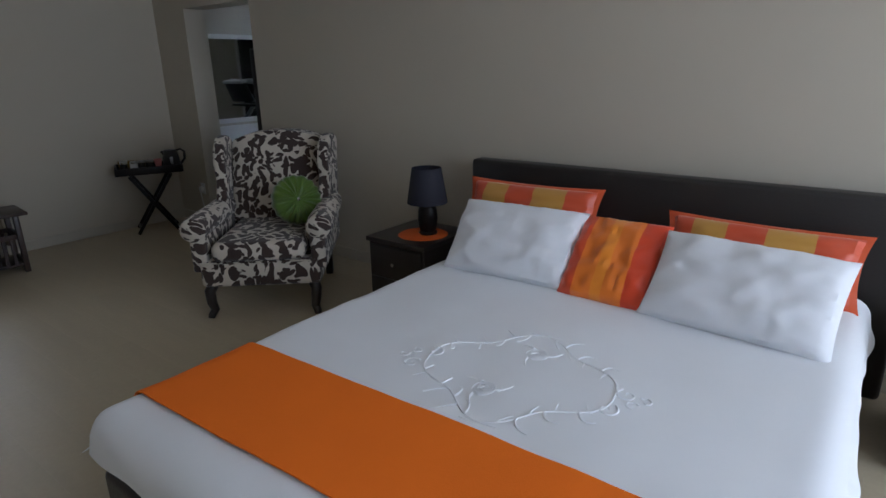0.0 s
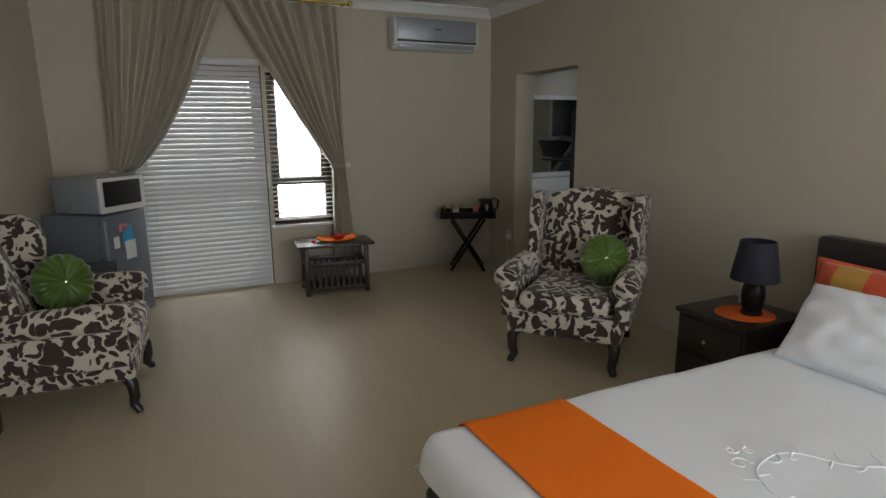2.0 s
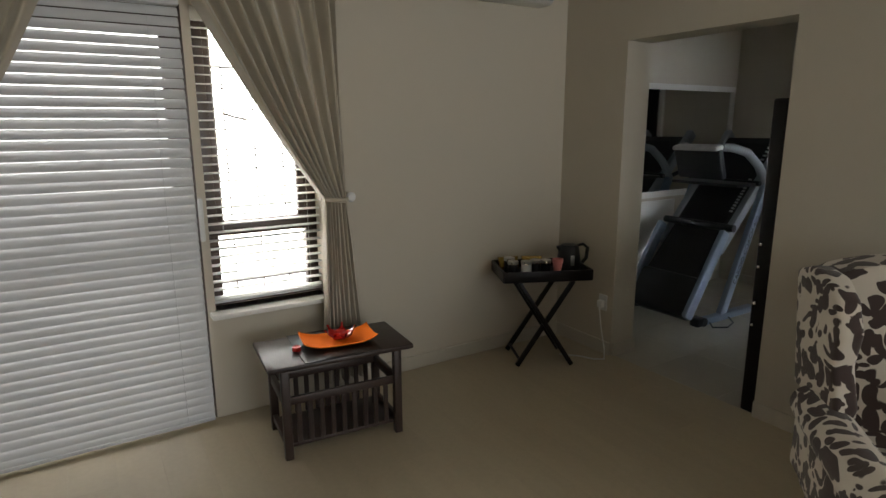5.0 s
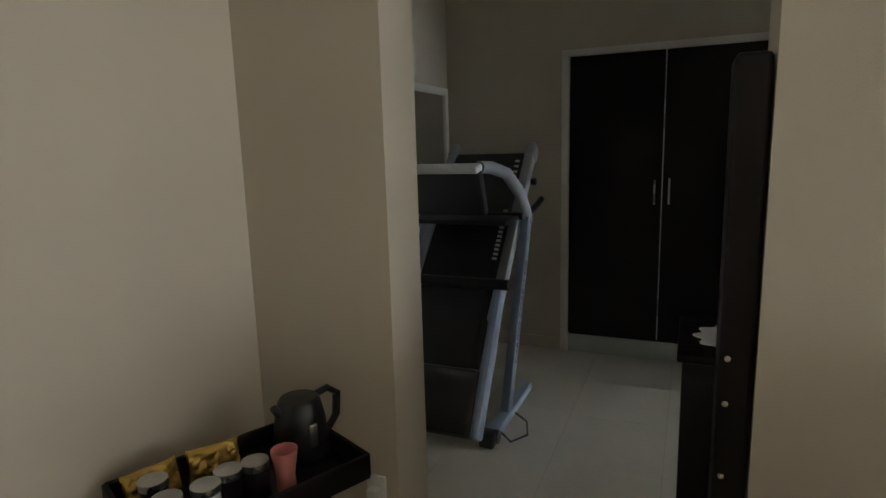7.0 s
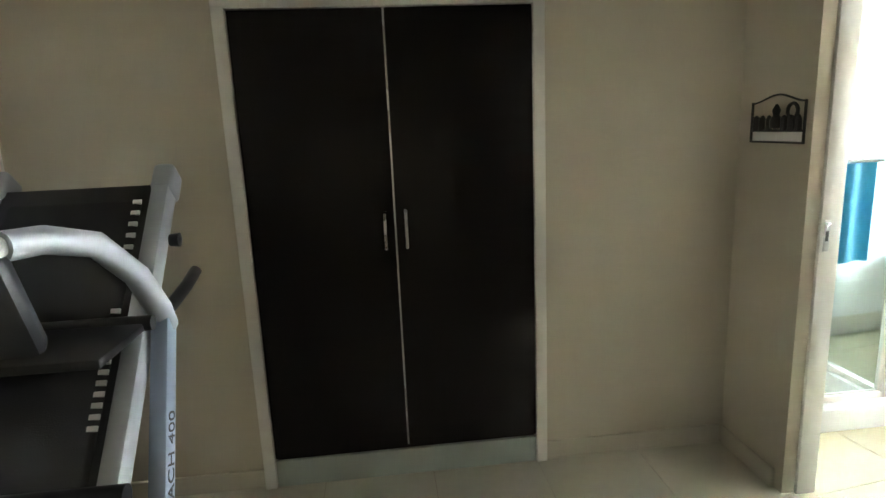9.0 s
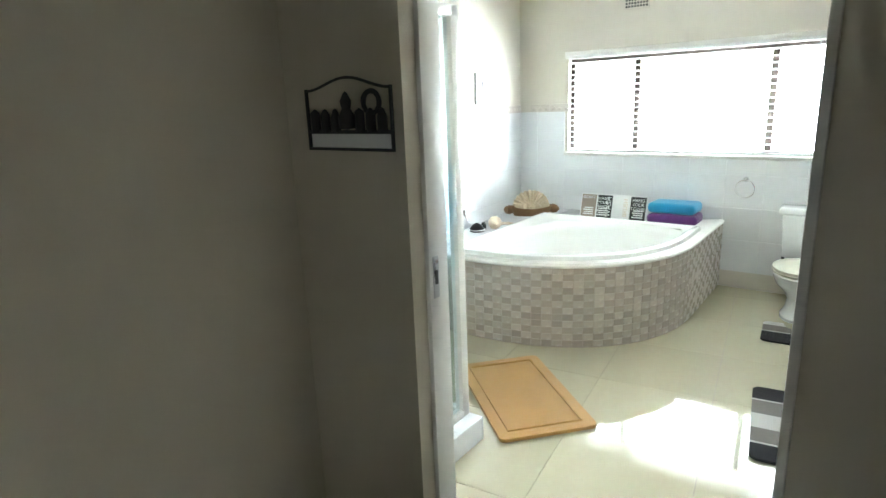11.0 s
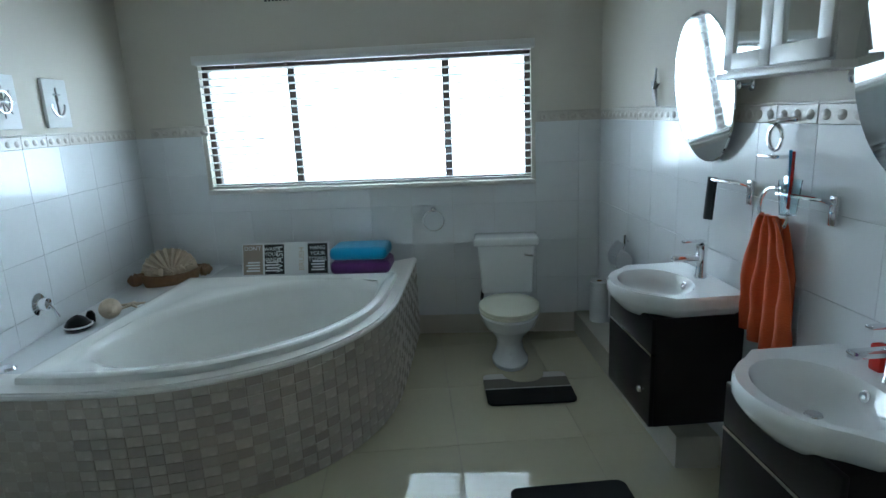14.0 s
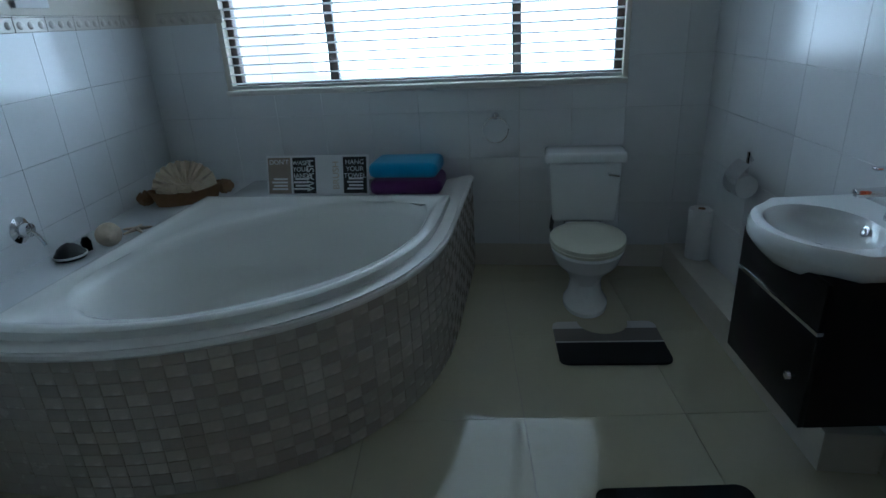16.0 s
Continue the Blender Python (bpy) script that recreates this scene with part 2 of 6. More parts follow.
TANMAT = mat("tan_bath_mat", (0.45, 0.25, 0.07), 0.95, vary=0.2, scale=7, grain=220, bump=0.6, sheen=0.3)
SHELLM = mat("sea_shell", (0.55, 0.45, 0.33), 0.5, vary=0.3, scale=25, bump=0.2)
WICKER = mat("wicker", (0.2, 0.11, 0.05), 0.7, vary=0.3, scale=40, bump=0.4)
BLUEP = mat("blue_paper", (0.05, 0.33, 0.6), 0.6, vary=0.05, bump=0.0)
PINK = mat("pink_plastic", (0.6, 0.22, 0.2), 0.4, vary=0.1, bump=0.0)
REDG = mat("red_glass", (0.45, 0.02, 0.015), 0.15, vary=0.1, bump=0.0)
BRASS = mat("gold_foil", (0.6, 0.4, 0.1), 0.25, 0.7, vary=0.2, scale=20, bump=0.2)
LAMPSH = mat("navy_lampshade", (0.012, 0.012, 0.022), 0.8, vary=0.1, grain=200, bump=0.1)
PANE = glass("clear_glass")
FROST = glass("shower_glass", (0.85, 0.94, 0.97), 0.12)
SOAP = glass("pink_soap", (0.9, 0.2, 0.25), 0.05)
# emission for the added backdrop panels: blown-out view and extra daylight
OUTB = glow("garden_backdrop_glow", (1.0, 1.0, 0.98), 4.0)
OUTR = glow("yard_backdrop_glow", (1.0, 0.95, 0.9), 3.2)


# ---- building helpers ----
def box_bm(x0, y0, z0, x1, y1, z1, bevel=0.0, seg=2, bm=None):
    bm = bm or bmesh.new()
    r = bmesh.ops.create_cube(bm, size=1, matrix=Matrix.Translation(((x0 + x1) / 2, (y0 + y1) / 2, (z0 + z1) / 2)) @ Matrix.Diagonal((x1 - x0, y1 - y0, z1 - z0, 1)))
    if bevel:
        es = list({e for v in r["verts"] for e in v.link_edges})
        bmesh.ops.bevel(bm, geom=es, offset=bevel, segments=seg, affect="EDGES", profile=0.5)
    return bm


def cyl_bm(p0, p1, r0, r1=None, n=20, bm=None):
    bm = bm or bmesh.new()
    r1 = r0 if r1 is None else r1
    p0, p1 = Vector(p0), Vector(p1)
    d = p1 - p0
    m = Matrix.Translation((p0 + p1) / 2) @ d.to_track_quat("Z", "Y").to_matrix().to_4x4()
    bmesh.ops.create_cone(bm, cap_ends=True, segments=n, radius1=r0, radius2=r1, depth=d.length, matrix=m)
    return bm


def lathe_bm(profile, n=28, bm=None):
    """A body of revolution about z from (radius, height) pairs."""
    bm = bm or bmesh.new()
    rings = []
    for r, z in profile:
        rings.append([bm.verts.new((r * math.cos(2 * math.pi * i / n), r * math.sin(2 * math.pi * i / n), z)) for i in range(n)])
    for a, b in zip(rings, rings[1:]):
        for i in range(n):
            bm.faces.new((a[i], a[(i + 1) % n], b[(i + 1) % n], b[i]))
    if profile[0][0] > 1e-4:
        bm.faces.new(rings[0][::-1])
    if profile[-1][0] > 1e-4:
        bm.faces.new(rings[-1])
    return bm


def tube_bm(pts, r, n=8, bm=None, taper=1.0):
    bm = bm or bmesh.new()
    pts = [Vector(p) for p in pts]
    rings = []
    for i, p in enumerate(pts):
        d = (pts[min(i + 1, len(pts) - 1)] - pts[max(i - 1, 0)]).normalized()
        a = d.orthogonal().normalized() if i == 0 else (a - d * a.dot(d)).normalized()
        b = d.cross(a)
        k = r * (1 + (taper - 1) * i / max(1, len(pts) - 1))
        rings.append([bm.verts.new(p + k * (a * math.cos(2 * math.pi * j / n) + b * math.sin(2 * math.pi * j / n))) for j in range(n)])
    for u, v in zip(rings, rings[1:]):
        for j in range(n):
            bm.faces.new((u[j], u[(j + 1) % n], v[(j + 1) % n], v[j]))
    bm.faces.new(rings[0][::-1])
    bm.faces.new(rings[-1])
    return bm


def grid_bm(nu, nv, fn, thick=0.0):
    """A sheet of fn(u, v) points, with u and v from 0 to 1, thickened downwards along its normals."""
    bm = bmesh.new()
    vs = [[bm.verts.new(fn(i / nu, j / nv)) for j in range(nv + 1)] for i in range(nu + 1)]
    for i in range(nu):
        for j in range(nv):
            bm.faces.new((vs[i][j], vs[i + 1][j], vs[i + 1][j + 1], vs[i][j + 1]))
    if thick:
        bm.normal_update()
        bmesh.ops.solidify(bm, geom=bm.faces[:], thickness=thick)
    return bm


def prism_bm(outline, z0, z1, bm=None):
    bm = bm or bmesh.new()
    a = [bm.verts.new((x, y, z0)) for x, y in outline]
    b = [bm.verts.new((x, y, z1)) for x, y in outline]
    k = len(a)
    bm.faces.new(a[::-1])
    bm.faces.new(b)
    for i in range(k):
        bm.faces.new((a[i], a[(i + 1) % k], b[(i + 1) % k], b[i]))
    return bm


def mesh_of(name, bm, material, smooth=True):
    bmesh.ops.recalc_face_normals(bm, faces=bm.faces[:])
    me = bpy.data.meshes.new(name)
    bm.to_mesh(me)
    bm.free()
    me.materials.append(material)
    if smooth:
        me.shade_smooth()
        me.set_sharp_from_angle(angle=radians(40))
    return me


def part(name, bm, material, parent, label="", m=None):
    ob = new(name, mesh_of(name, bm, material))
    ob.parent = parent
    if m:
        ob.matrix_basis = m
    return tagged(ob, label)


def piece(name, me, parent, m):
    ob = new(name, me)
    ob.parent = parent
    ob.matrix_basis = m
    return ob


def thing(name, m, label, category, group=""):
    ob = new(name)
    ob.empty_display_size = 0.1
    ob.matrix_world = m
    return tagged(ob, label, category, group)


def single(name, bm, material, label, category, m=None, group=""):
    ob = new(name, mesh_of(name, bm, material))
    if m:
        ob.matrix_world = m
    return tagged(ob, label, category, group)


def setting(name, bm, material, label="", category=""):
    return tagged(new(name, mesh_of(name, bm, material, False)), label, category, kind="structure")


def wall(name, p0, p1, thick, z1, openings=(), material=None, label="painted plaster wall"):
    """A wall from p0 to p1; it grows to the left of that line. Openings: (from, to, sill, head) along it."""
    L = (Vector(p1) - Vector(p0)).length
    bm = bmesh.new()
    cuts = sorted(openings)
    s = 0.0
    for a, b, lo, hi in cuts:
        if a > s:
            box_bm(s, 0, 0, a, thick, z1, bm=bm)
        if lo > 0:
            box_bm(a, 0, 0, b, thick, lo, bm=bm)
        box_bm(a, 0, hi, b, thick, z1, bm=bm)
        s = b
    box_bm(s, 0, 0, L, thick, z1, bm=bm)
    ob = setting(name, bm, material or WALL, label, "wall")
    ob.matrix_world = pose(p0[0], p0[1], 0, 0, 0, math.degrees(math.atan2(p1[1] - p0[1], p1[0] - p0[0])))
    return ob


def text_part(body, size, m, parent, material, name="lettering", label=""):
    c = bpy.data.curves.new(name, "FONT")
    c.body, c.size, c.extrude = body, size, 0.0006
    c.align_x, c.align_y = "CENTER", "CENTER"
    tmp = bpy.data.objects.new("tmp", c)
    scene.collection.objects.link(tmp)
    dg = bpy.context.evaluated_depsgraph_get()
    me = bpy.data.meshes.new_from_object(tmp.evaluated_get(dg))
    bpy.data.objects.remove(tmp)
    bpy.data.curves.remove(c)
    me.materials.clear()
    me.materials.append(material)
    ob = new(name, me)
    ob.parent = parent
    ob.matrix_basis = m
    return tagged(ob, label)


def pillow_bm(w, h, t, puff=0.35, corner=0.04, wr=0.006, seed=0, flange=0.0):
    """A stuffed cushion in the xy plane, thickest in the middle, with pulled-out corners and creases."""
    bm = bmesh.new()
    n = 28
    for sgn in (1, -1):
        vs = []
        for i in range(n + 1):
            row = []
            for j in range(n + 1):
                a, b = 2 * i / n - 1, 2 * j / n - 1
                k = max(0.0, (1 - abs(a) ** 2.6) * (1 - abs(b) ** 2.6)) ** puff
                pull = 1 - corner * (1 - abs(b) ** 2) * abs(a) ** 4
                pull2 = 1 - corner * (1 - abs(a) ** 2) * abs(b) ** 4
                cr = wr * k * noise.noise((a * 3 + seed, b * 3, sgn + seed)) + wr * 0.6 * k * noise.noise((a * 9 + seed, b * 5, sgn))
                row.append(bm.verts.new((a * w / 2 * pull, b * h / 2 * pull2, sgn * t / 2 * k + cr)))
            vs.append(row)
        for i in range(n):
            for j in range(n):
                bm.faces.new((vs[i][j], vs[i + 1][j], vs[i + 1][j + 1], vs[i][j + 1]))
    bmesh.ops.remove_doubles(bm, verts=bm.verts[:], dist=0.0008)
    return bm


# ---- structure ----
CZ = 2.77


def west_x(y):
    return -0.62 - 0.096 * (6.2 - y)


def rw(y, d=0.0):
    return 4.44 - 0.13 * (y + 0.5) + d


def lw(y, d=0.0):
    return 7.57 - 0.121 * (y + 0.5) - d


# bedroom
wall("wall_bedroom_north", (4.0, 6.2), (-0.9, 6.2), -0.22, CZ, [(4.0 - 1.78, 4.0 - 1.17, 0.6, 2.12), (4.0 - 1.13, 4.0 - 0.0, 0.0, 2.12)])
wall("wall_bedroom_west", (west_x(6.3), 6.3), (west_x(-2.7), -2.7), -0.15, CZ)
wall("wall_bedroom_south", (-1.6, -2.6), (3.75, -2.6), -0.2, CZ, [(1.9, 4.3, 0.85, 2.25)])
wall("wall_bedroom_east", (3.6, -2.6), (3.6, 6.2), -0.22, CZ, [(7.25, 8.26, 0.0, 2.06)])
setting("ceiling_bedroom", box_bm(-1.7, -2.8, CZ, 3.8, 6.4, CZ + 0.1), CEIL, "white painted ceiling", "ceiling")
# dressing room
wall("wall_dressing_north", (6.6, 6.5), (3.82, 6.5), -0.15, CZ)
wall("wall_dressing_north_nib", (3.822, 6.2), (3.822, 6.6), 0.05, CZ)
wall("wall_dressing_east", (6.14, 3.3), (6.14, 6.65), -0.6, CZ, [(1.08, 2.30, 0.0, 2.06)])
wall("wall_bath_door", (4.805, 3.44), (6.14, 3.44), -0.13, CZ, [(0.0, 0.89, 0.0, 2.06)])
wall("wall_bath_door_side", (3.82, 3.38), (4.805, 3.38), -0.07, CZ)
setting("ceiling_dressing", box_bm(3.8, 3.3, CZ, 6.9, 6.7, CZ + 0.1), CEIL, "white painted ceiling", "ceiling")
# bathroom
wall("wall_bath_south", (4.2, -0.5), (7.9, -0.5), -0.2, CZ, [(0.685, 2.87, 1.08, 1.91)], BATHPAINT)
wall("wall_bath_east", (lw(-0.6), -0.6), (lw(3.6), 3.6), -0.12, CZ, (), BATHPAINT)
wall("wall_bath_west", (rw(-0.6), -0.6), (rw(3.34), 3.34), 0.1, CZ, (), BATHPAINT)
wall("wall_bath_north", (6.14, 3.44), (7.5, 3.44), -0.13, CZ, (), BATHPAINT)
setting("ceiling_bath", box_bm(3.8, -0.75, CZ, 7.9, 3.3, CZ + 0.1), CEIL, "white painted ceiling", "ceiling")
setting("ground", box_bm(-60, -60, -0.3, 60, 60, -0.25), mat("yard_ground", (0.3, 0.27, 0.2), 0.9, vary=0.2, scale=0.5), "pale dry yard outside the house", "ground")


def skirt(name, p0, p1, h=0.09, t=0.014):
    v = Vector(p1) - Vector(p0)
    ob = setting(name, box_bm(0, 0, 0, v.length, t, h, 0.004), SKIRT, "low beige tile skirting along the wall", "skirting")
    ob.matrix_world = pose(p0[0], p0[1], 0.0, 0, 0, math.degrees(math.atan2(v.y, v.x)))


skirt("baseboard_1", (3.598, 6.198), (1.8, 6.198), t=0.014)
skirt("baseboard_2", (3.598, 5.66), (3.598, 6.18))
skirt("baseboard_3", (3.598, -2.59), (3.598, 4.65))
skirt("baseboard_4", (3.6, 5.648), (3.82, 5.648), t=-0.014)
skirt("baseboard_5", (6.138, 3.46), (6.138, 4.33))
skirt("baseboard_6", (6.138, 5.65), (6.138, 6.49))
skirt("baseboard_7", (5.74, 3.442), (6.12, 3.442))
skirt("baseboard_8", (3.84, 6.498), (6.12, 6.498), t=-0.014)
skirt("baseboard_9", (west_x(6.18) + 0.002, 6.18), (west_x(-2.5) + 0.002, -2.5))
skirt("baseboard_10", (-0.05, 6.198), (-0.6, 6.198))
skirt("baseboard_11", (6.2, 3.3), (7.1, 3.3), t=-0.014)


def cornice(name, p0, p1):
    v = Vector(p1) - Vector(p0)
    bm = bmesh.new()
    prof = [(0, 0), (0, -0.09), (0.015, -0.09), (0.03, -0.06), (0.06, -0.03), (0.09, -0.015), (0.09, 0)]
    a = [bm.verts.new((0, y, z)) for y, z in prof]
    b = [bm.verts.new((v.length, y, z)) for y, z in prof]
    for i in range(len(prof)):
        k = (i + 1) % len(prof)
        bm.faces.new((a[i], a[k], b[k], b[i]))
    bm.faces.new(a)
    bm.faces.new(b[::-1])
    ob = setting(name, bm, CEIL, "white coved cornice below the ceiling", "cornice")
    ob.matrix_world = pose(p0[0], p0[1], CZ - 0.001, 0, 0, math.degrees(math.atan2(v.y, v.x)))


cornice("trim_cornice_north", (3.6, 6.199), (-0.62, 6.199))
cornice("trim_cornice_east", (3.599, -2.59), (3.599, 6.19))
cornice("trim_cornice_west", (west_x(6.19) + 0.001, 6.19), (west_x(-2.5) + 0.001, -2.5))


def frame_set(name, bms, label, category="door frame"):
    ob = tagged(new(name), label, category, kind="structure")
    for nm, bm in bms:
        part(nm, bm, TRIM, ob)
    return ob


# linings of the bath door and of the built-in cupboard
frame_set("door_1", [("jamb", box_bm(4.806, 3.30, 0, 4.824, 3.386, 2.06, 0.003)), ("jamb", box_bm(5.678, 3.30, 0, 5.694, 3.385, 2.06, 0.003)),
                     ("head", box_bm(4.79, 3.30, 2.03, 5.71, 3.465, 2.075, 0.004)),
                     
                     ("architrave", box_bm(4.77, 3.441, 2.074, 5.713, 3.458, 2.135, 0.004))], "white painted bathroom door frame with no leaf in view")
frame_set("cupboard_frame", [("jamb", box_bm(6.105, 4.335, 0, 6.2, 4.385, 2.075, 0.005)), ("jamb", box_bm(6.105, 5.598, 0, 6.2, 5.648, 2.075, 0.005)),
                             ("head", box_bm(6.105, 4.335, 2.058, 6.2, 5.648, 2.1, 0.005))], "white painted frame round a built-in cupboard")
sp = tagged(new("strike_plate"), "small steel latch plate on the white door frame", "latch plate")
sp.matrix_world = pose(5.677, 3.36, 1.11)
part("plate", box_bm(-0.003, -0.012, -0.06, 0, 0.012, 0.06, 0.001), STEEL, sp)
part("slot", box_bm(-0.0045, -0.006, -0.02, -0.0025, 0.006, 0.02), BLACKPL, sp)

leaf = tagged(new("door_3"), "white painted door standing open off the side wall", "door", kind="structure")
part("leaf", box_bm(-0.98, 2.18, 0.01, -0.285, 2.22, 2.03, 0.003), TRIM, leaf)

# bedroom window and glass door, outside light
win = tagged(new("window_1"), "dark brown framed window with burglar bars and open blind", "window", kind="structure")
for nm, b in [("frame", (1.17, 6.3, 0.6, 1.235, 6.36, 2.12)), ("frame", (1.715, 6.3, 0.6, 1.78, 6.36, 2.12)), ("frame", (1.17, 6.3, 0.6, 1.78, 6.36, 0.65)),
              ("frame", (1.17, 6.3, 2.06, 1.78, 6.36, 2.12)), ("transom", (1.17, 6.295, 0.98, 1.78, 6.365, 1.06)), ("sash", (1.235, 6.305, 1.06, 1.27, 6.35, 2.06)), ("sash", (1.68, 6.305, 1.06, 1.715, 6.35, 2.06))]:
    part(nm, box_bm(*b, 0.004), BROWNFR, win)
pn = part("pane", box_bm(1.235, 6.328, 0.65, 1.715, 6.332, 2.06), PANE, win)
pn.visible_shadow = False
for k in range(13):
    z = 0.7 + k * 0.105
    part("bar", cyl_bm((1.2, 6.385, z), (1.75, 6.385, z), 0.004, n=6), BROWNFR, win)
for k in range(3):
    x = 1.33 + 0.15 * k
    part("bar", cyl_bm((x, 6.385, 0.62), (x, 6.385, 2.1), 0.004, n=6), BROWNFR, win)
part("stay", tube_bm([(1.3, 6.28, 1.62), (1.36, 6.27, 1.6), (1.42, 6.27, 1.59)], 0.006, 6), BROWNFR, win)
part("sill", box_bm(1.14, 6.12, 0.572, 1.81, 6.3, 0.6, 0.006), TRIM, win)
dr = tagged(new("door_2"), "dark brown glazed outside door behind a closed blind", "door", kind="structure")
for b in ((0.0, 6.3, 0.0, 0.09, 6.35, 2.12), (1.04, 6.3, 0.0, 1.125, 6.35, 2.12), (0.09, 6.3, 0.0, 1.04, 6.35, 0.12), (0.09, 6.3, 2.0, 1.04, 6.35, 2.12), (0.09, 6.3, 0.95, 1.04, 6.35, 1.03)):
    part("door_rail", box_bm(*b, 0.004), BROWNFR, dr)
gp = part("pane", box_bm(0.09, 6.323, 0.12, 1.04, 6.327, 2.0), PANE, dr)
gp.visible_shadow = False
part("mullion", box_bm(1.125, 6.205, 0.0, 1.172, 6.36, 2.12, 0.003), BROWNFR, dr)
part("door_handle", box_bm(1.128, 6.185, 0.98, 1.152, 6.206, 1.2, 0.006), WHITEPL, dr, "white door handle plate")


def blind(name, x0, x1, y, z0, z1, pitch, tilt, width, material, label, slat_t=0.0025, side=1, head=0.06):
    ob = thing(name, pose(x0, y, 0), label, "blind")
    L = x1 - x0
    me = mesh_of("slat", grid_bm(1, 6, lambda u, v: (L * u, (v - 0.5) * width, 0.1 * width * (1 - (2 * v - 1) ** 2)), slat_t), material)
    part("head_rail", box_bm(-0.005, -0.03, z1, L + 0.005, 0.03, z1 + head, 0.004), material, ob)
    part("bottom_rail", box_bm(0, -0.02, z0, L, 0.02, z0 + 0.018, 0.004), material, ob)
    z = z0 + 0.03
    r = random.Random(3)
    while z < z1 - 0.01:
        piece("slat", me, ob, pose(0, 0, z, tilt + r.uniform(-0.8, 0.8), r.uniform(-0.06, 0.06), 0))
        z += pitch
    for k in (0.12, 0.88):
        part("ladder_cord", cyl_bm((L * k, side * (width / 2 * abs(math.cos(radians(tilt))) + 0.003), z0), (L * k, side * (width / 2 * abs(math.cos(radians(tilt))) + 0.003), z1), 0.0012, n=5), material, ob)
    return ob


blind("closed_blind", 0.0, 1.112, 6.16, 0.02, 2.1, 0.046, 60, 0.05, BLIND, "white horizontal slat blind closed over the outside door", side=-1)
blind("open_blind", 1.175, 1.775, 6.25, 0.63, 2.06, 0.044, 4, 0.045, BLIND_B, "white horizontal slat blind open in the window", side=-1)
# added emissive panel, no real wall: glows behind the bedroom window and door
bd = tagged(new("backdrop_yard", mesh_of("backdrop_yard", box_bm(-1.5, 8.3, -0.25, 5.5, 8.35, 3.2), OUTR)), "plain glowing backdrop panel in place of the bright yard outside", "backdrop", kind="structure")

# bathroom window
w2 = tagged(new("window_2"), "white framed wide bathroom window with open casements", "window", kind="structure")
for nm, b in [("frame", (4.885, -0.6, 1.08, 4.925, -0.55, 1.91)), ("frame", (7.03, -0.6, 1.08, 7.07, -0.55, 1.91)), ("frame", (4.885, -0.6, 1.08, 7.07, -0.55, 1.115)), ("frame", (4.885, -0.6, 1.875, 7.07, -0.55, 1.91)),
              ("mullion", (6.44, -0.6, 1.08, 6.49, -0.55, 1.91)), ("mullion", (5.41, -0.6, 1.08, 5.46, -0.55, 1.91))]:
    part(nm, box_bm(*b, 0.004), BROWNFR, w2)
for x0, x1 in ((4.93, 5.41), (5.46, 6.44), (6.49, 7.03)):
    pn = part("pane", box_bm(x0, -0.577, 1.115, x1, -0.573, 1.875), PANE, w2)
    pn.visible_shadow = False
part("sill", box_bm(4.86, -0.5, 1.05, 7.1, -0.47, 1.08, 0.006), TRIM, w2)
part("casing", box_bm(4.86, -0.502, 1.91, 7.1, -0.478, 1.965, 0.005), TRIM, w2)
blind("bath_blind", 4.892, 7.063, -0.49, 1.088, 1.9, 0.05, 9, 0.048, BLIND_B, "white horizontal slat blind open in the bathroom window", side=1, head=0.03)
# added emissive panel that whites out the view and helps light the bathroom
tagged(new("backdrop_garden", mesh_of("backdrop_garden", box_bm(2.0, -2.6, -0.25, 10.0, -2.55, 4.2), OUTB)), "plain glowing backdrop panel in place of the overbright garden", "backdrop", kind="structure")
s3 = tagged(new("window_3"), "white framed bedroom window behind the walk", "window", kind="structure")
for b in [(0.3, -2.68, 0.85, 0.35, -2.62, 2.25), (2.65, -2.68, 0.85, 2.7, -2.62, 2.25), (0.3, -2.68, 0.85, 2.7, -2.62, 0.9), (0.3, -2.68, 2.2, 2.7, -2.62, 2.25)]:
    part("frame", box_bm(*b, 0.004), TRIM, s3)


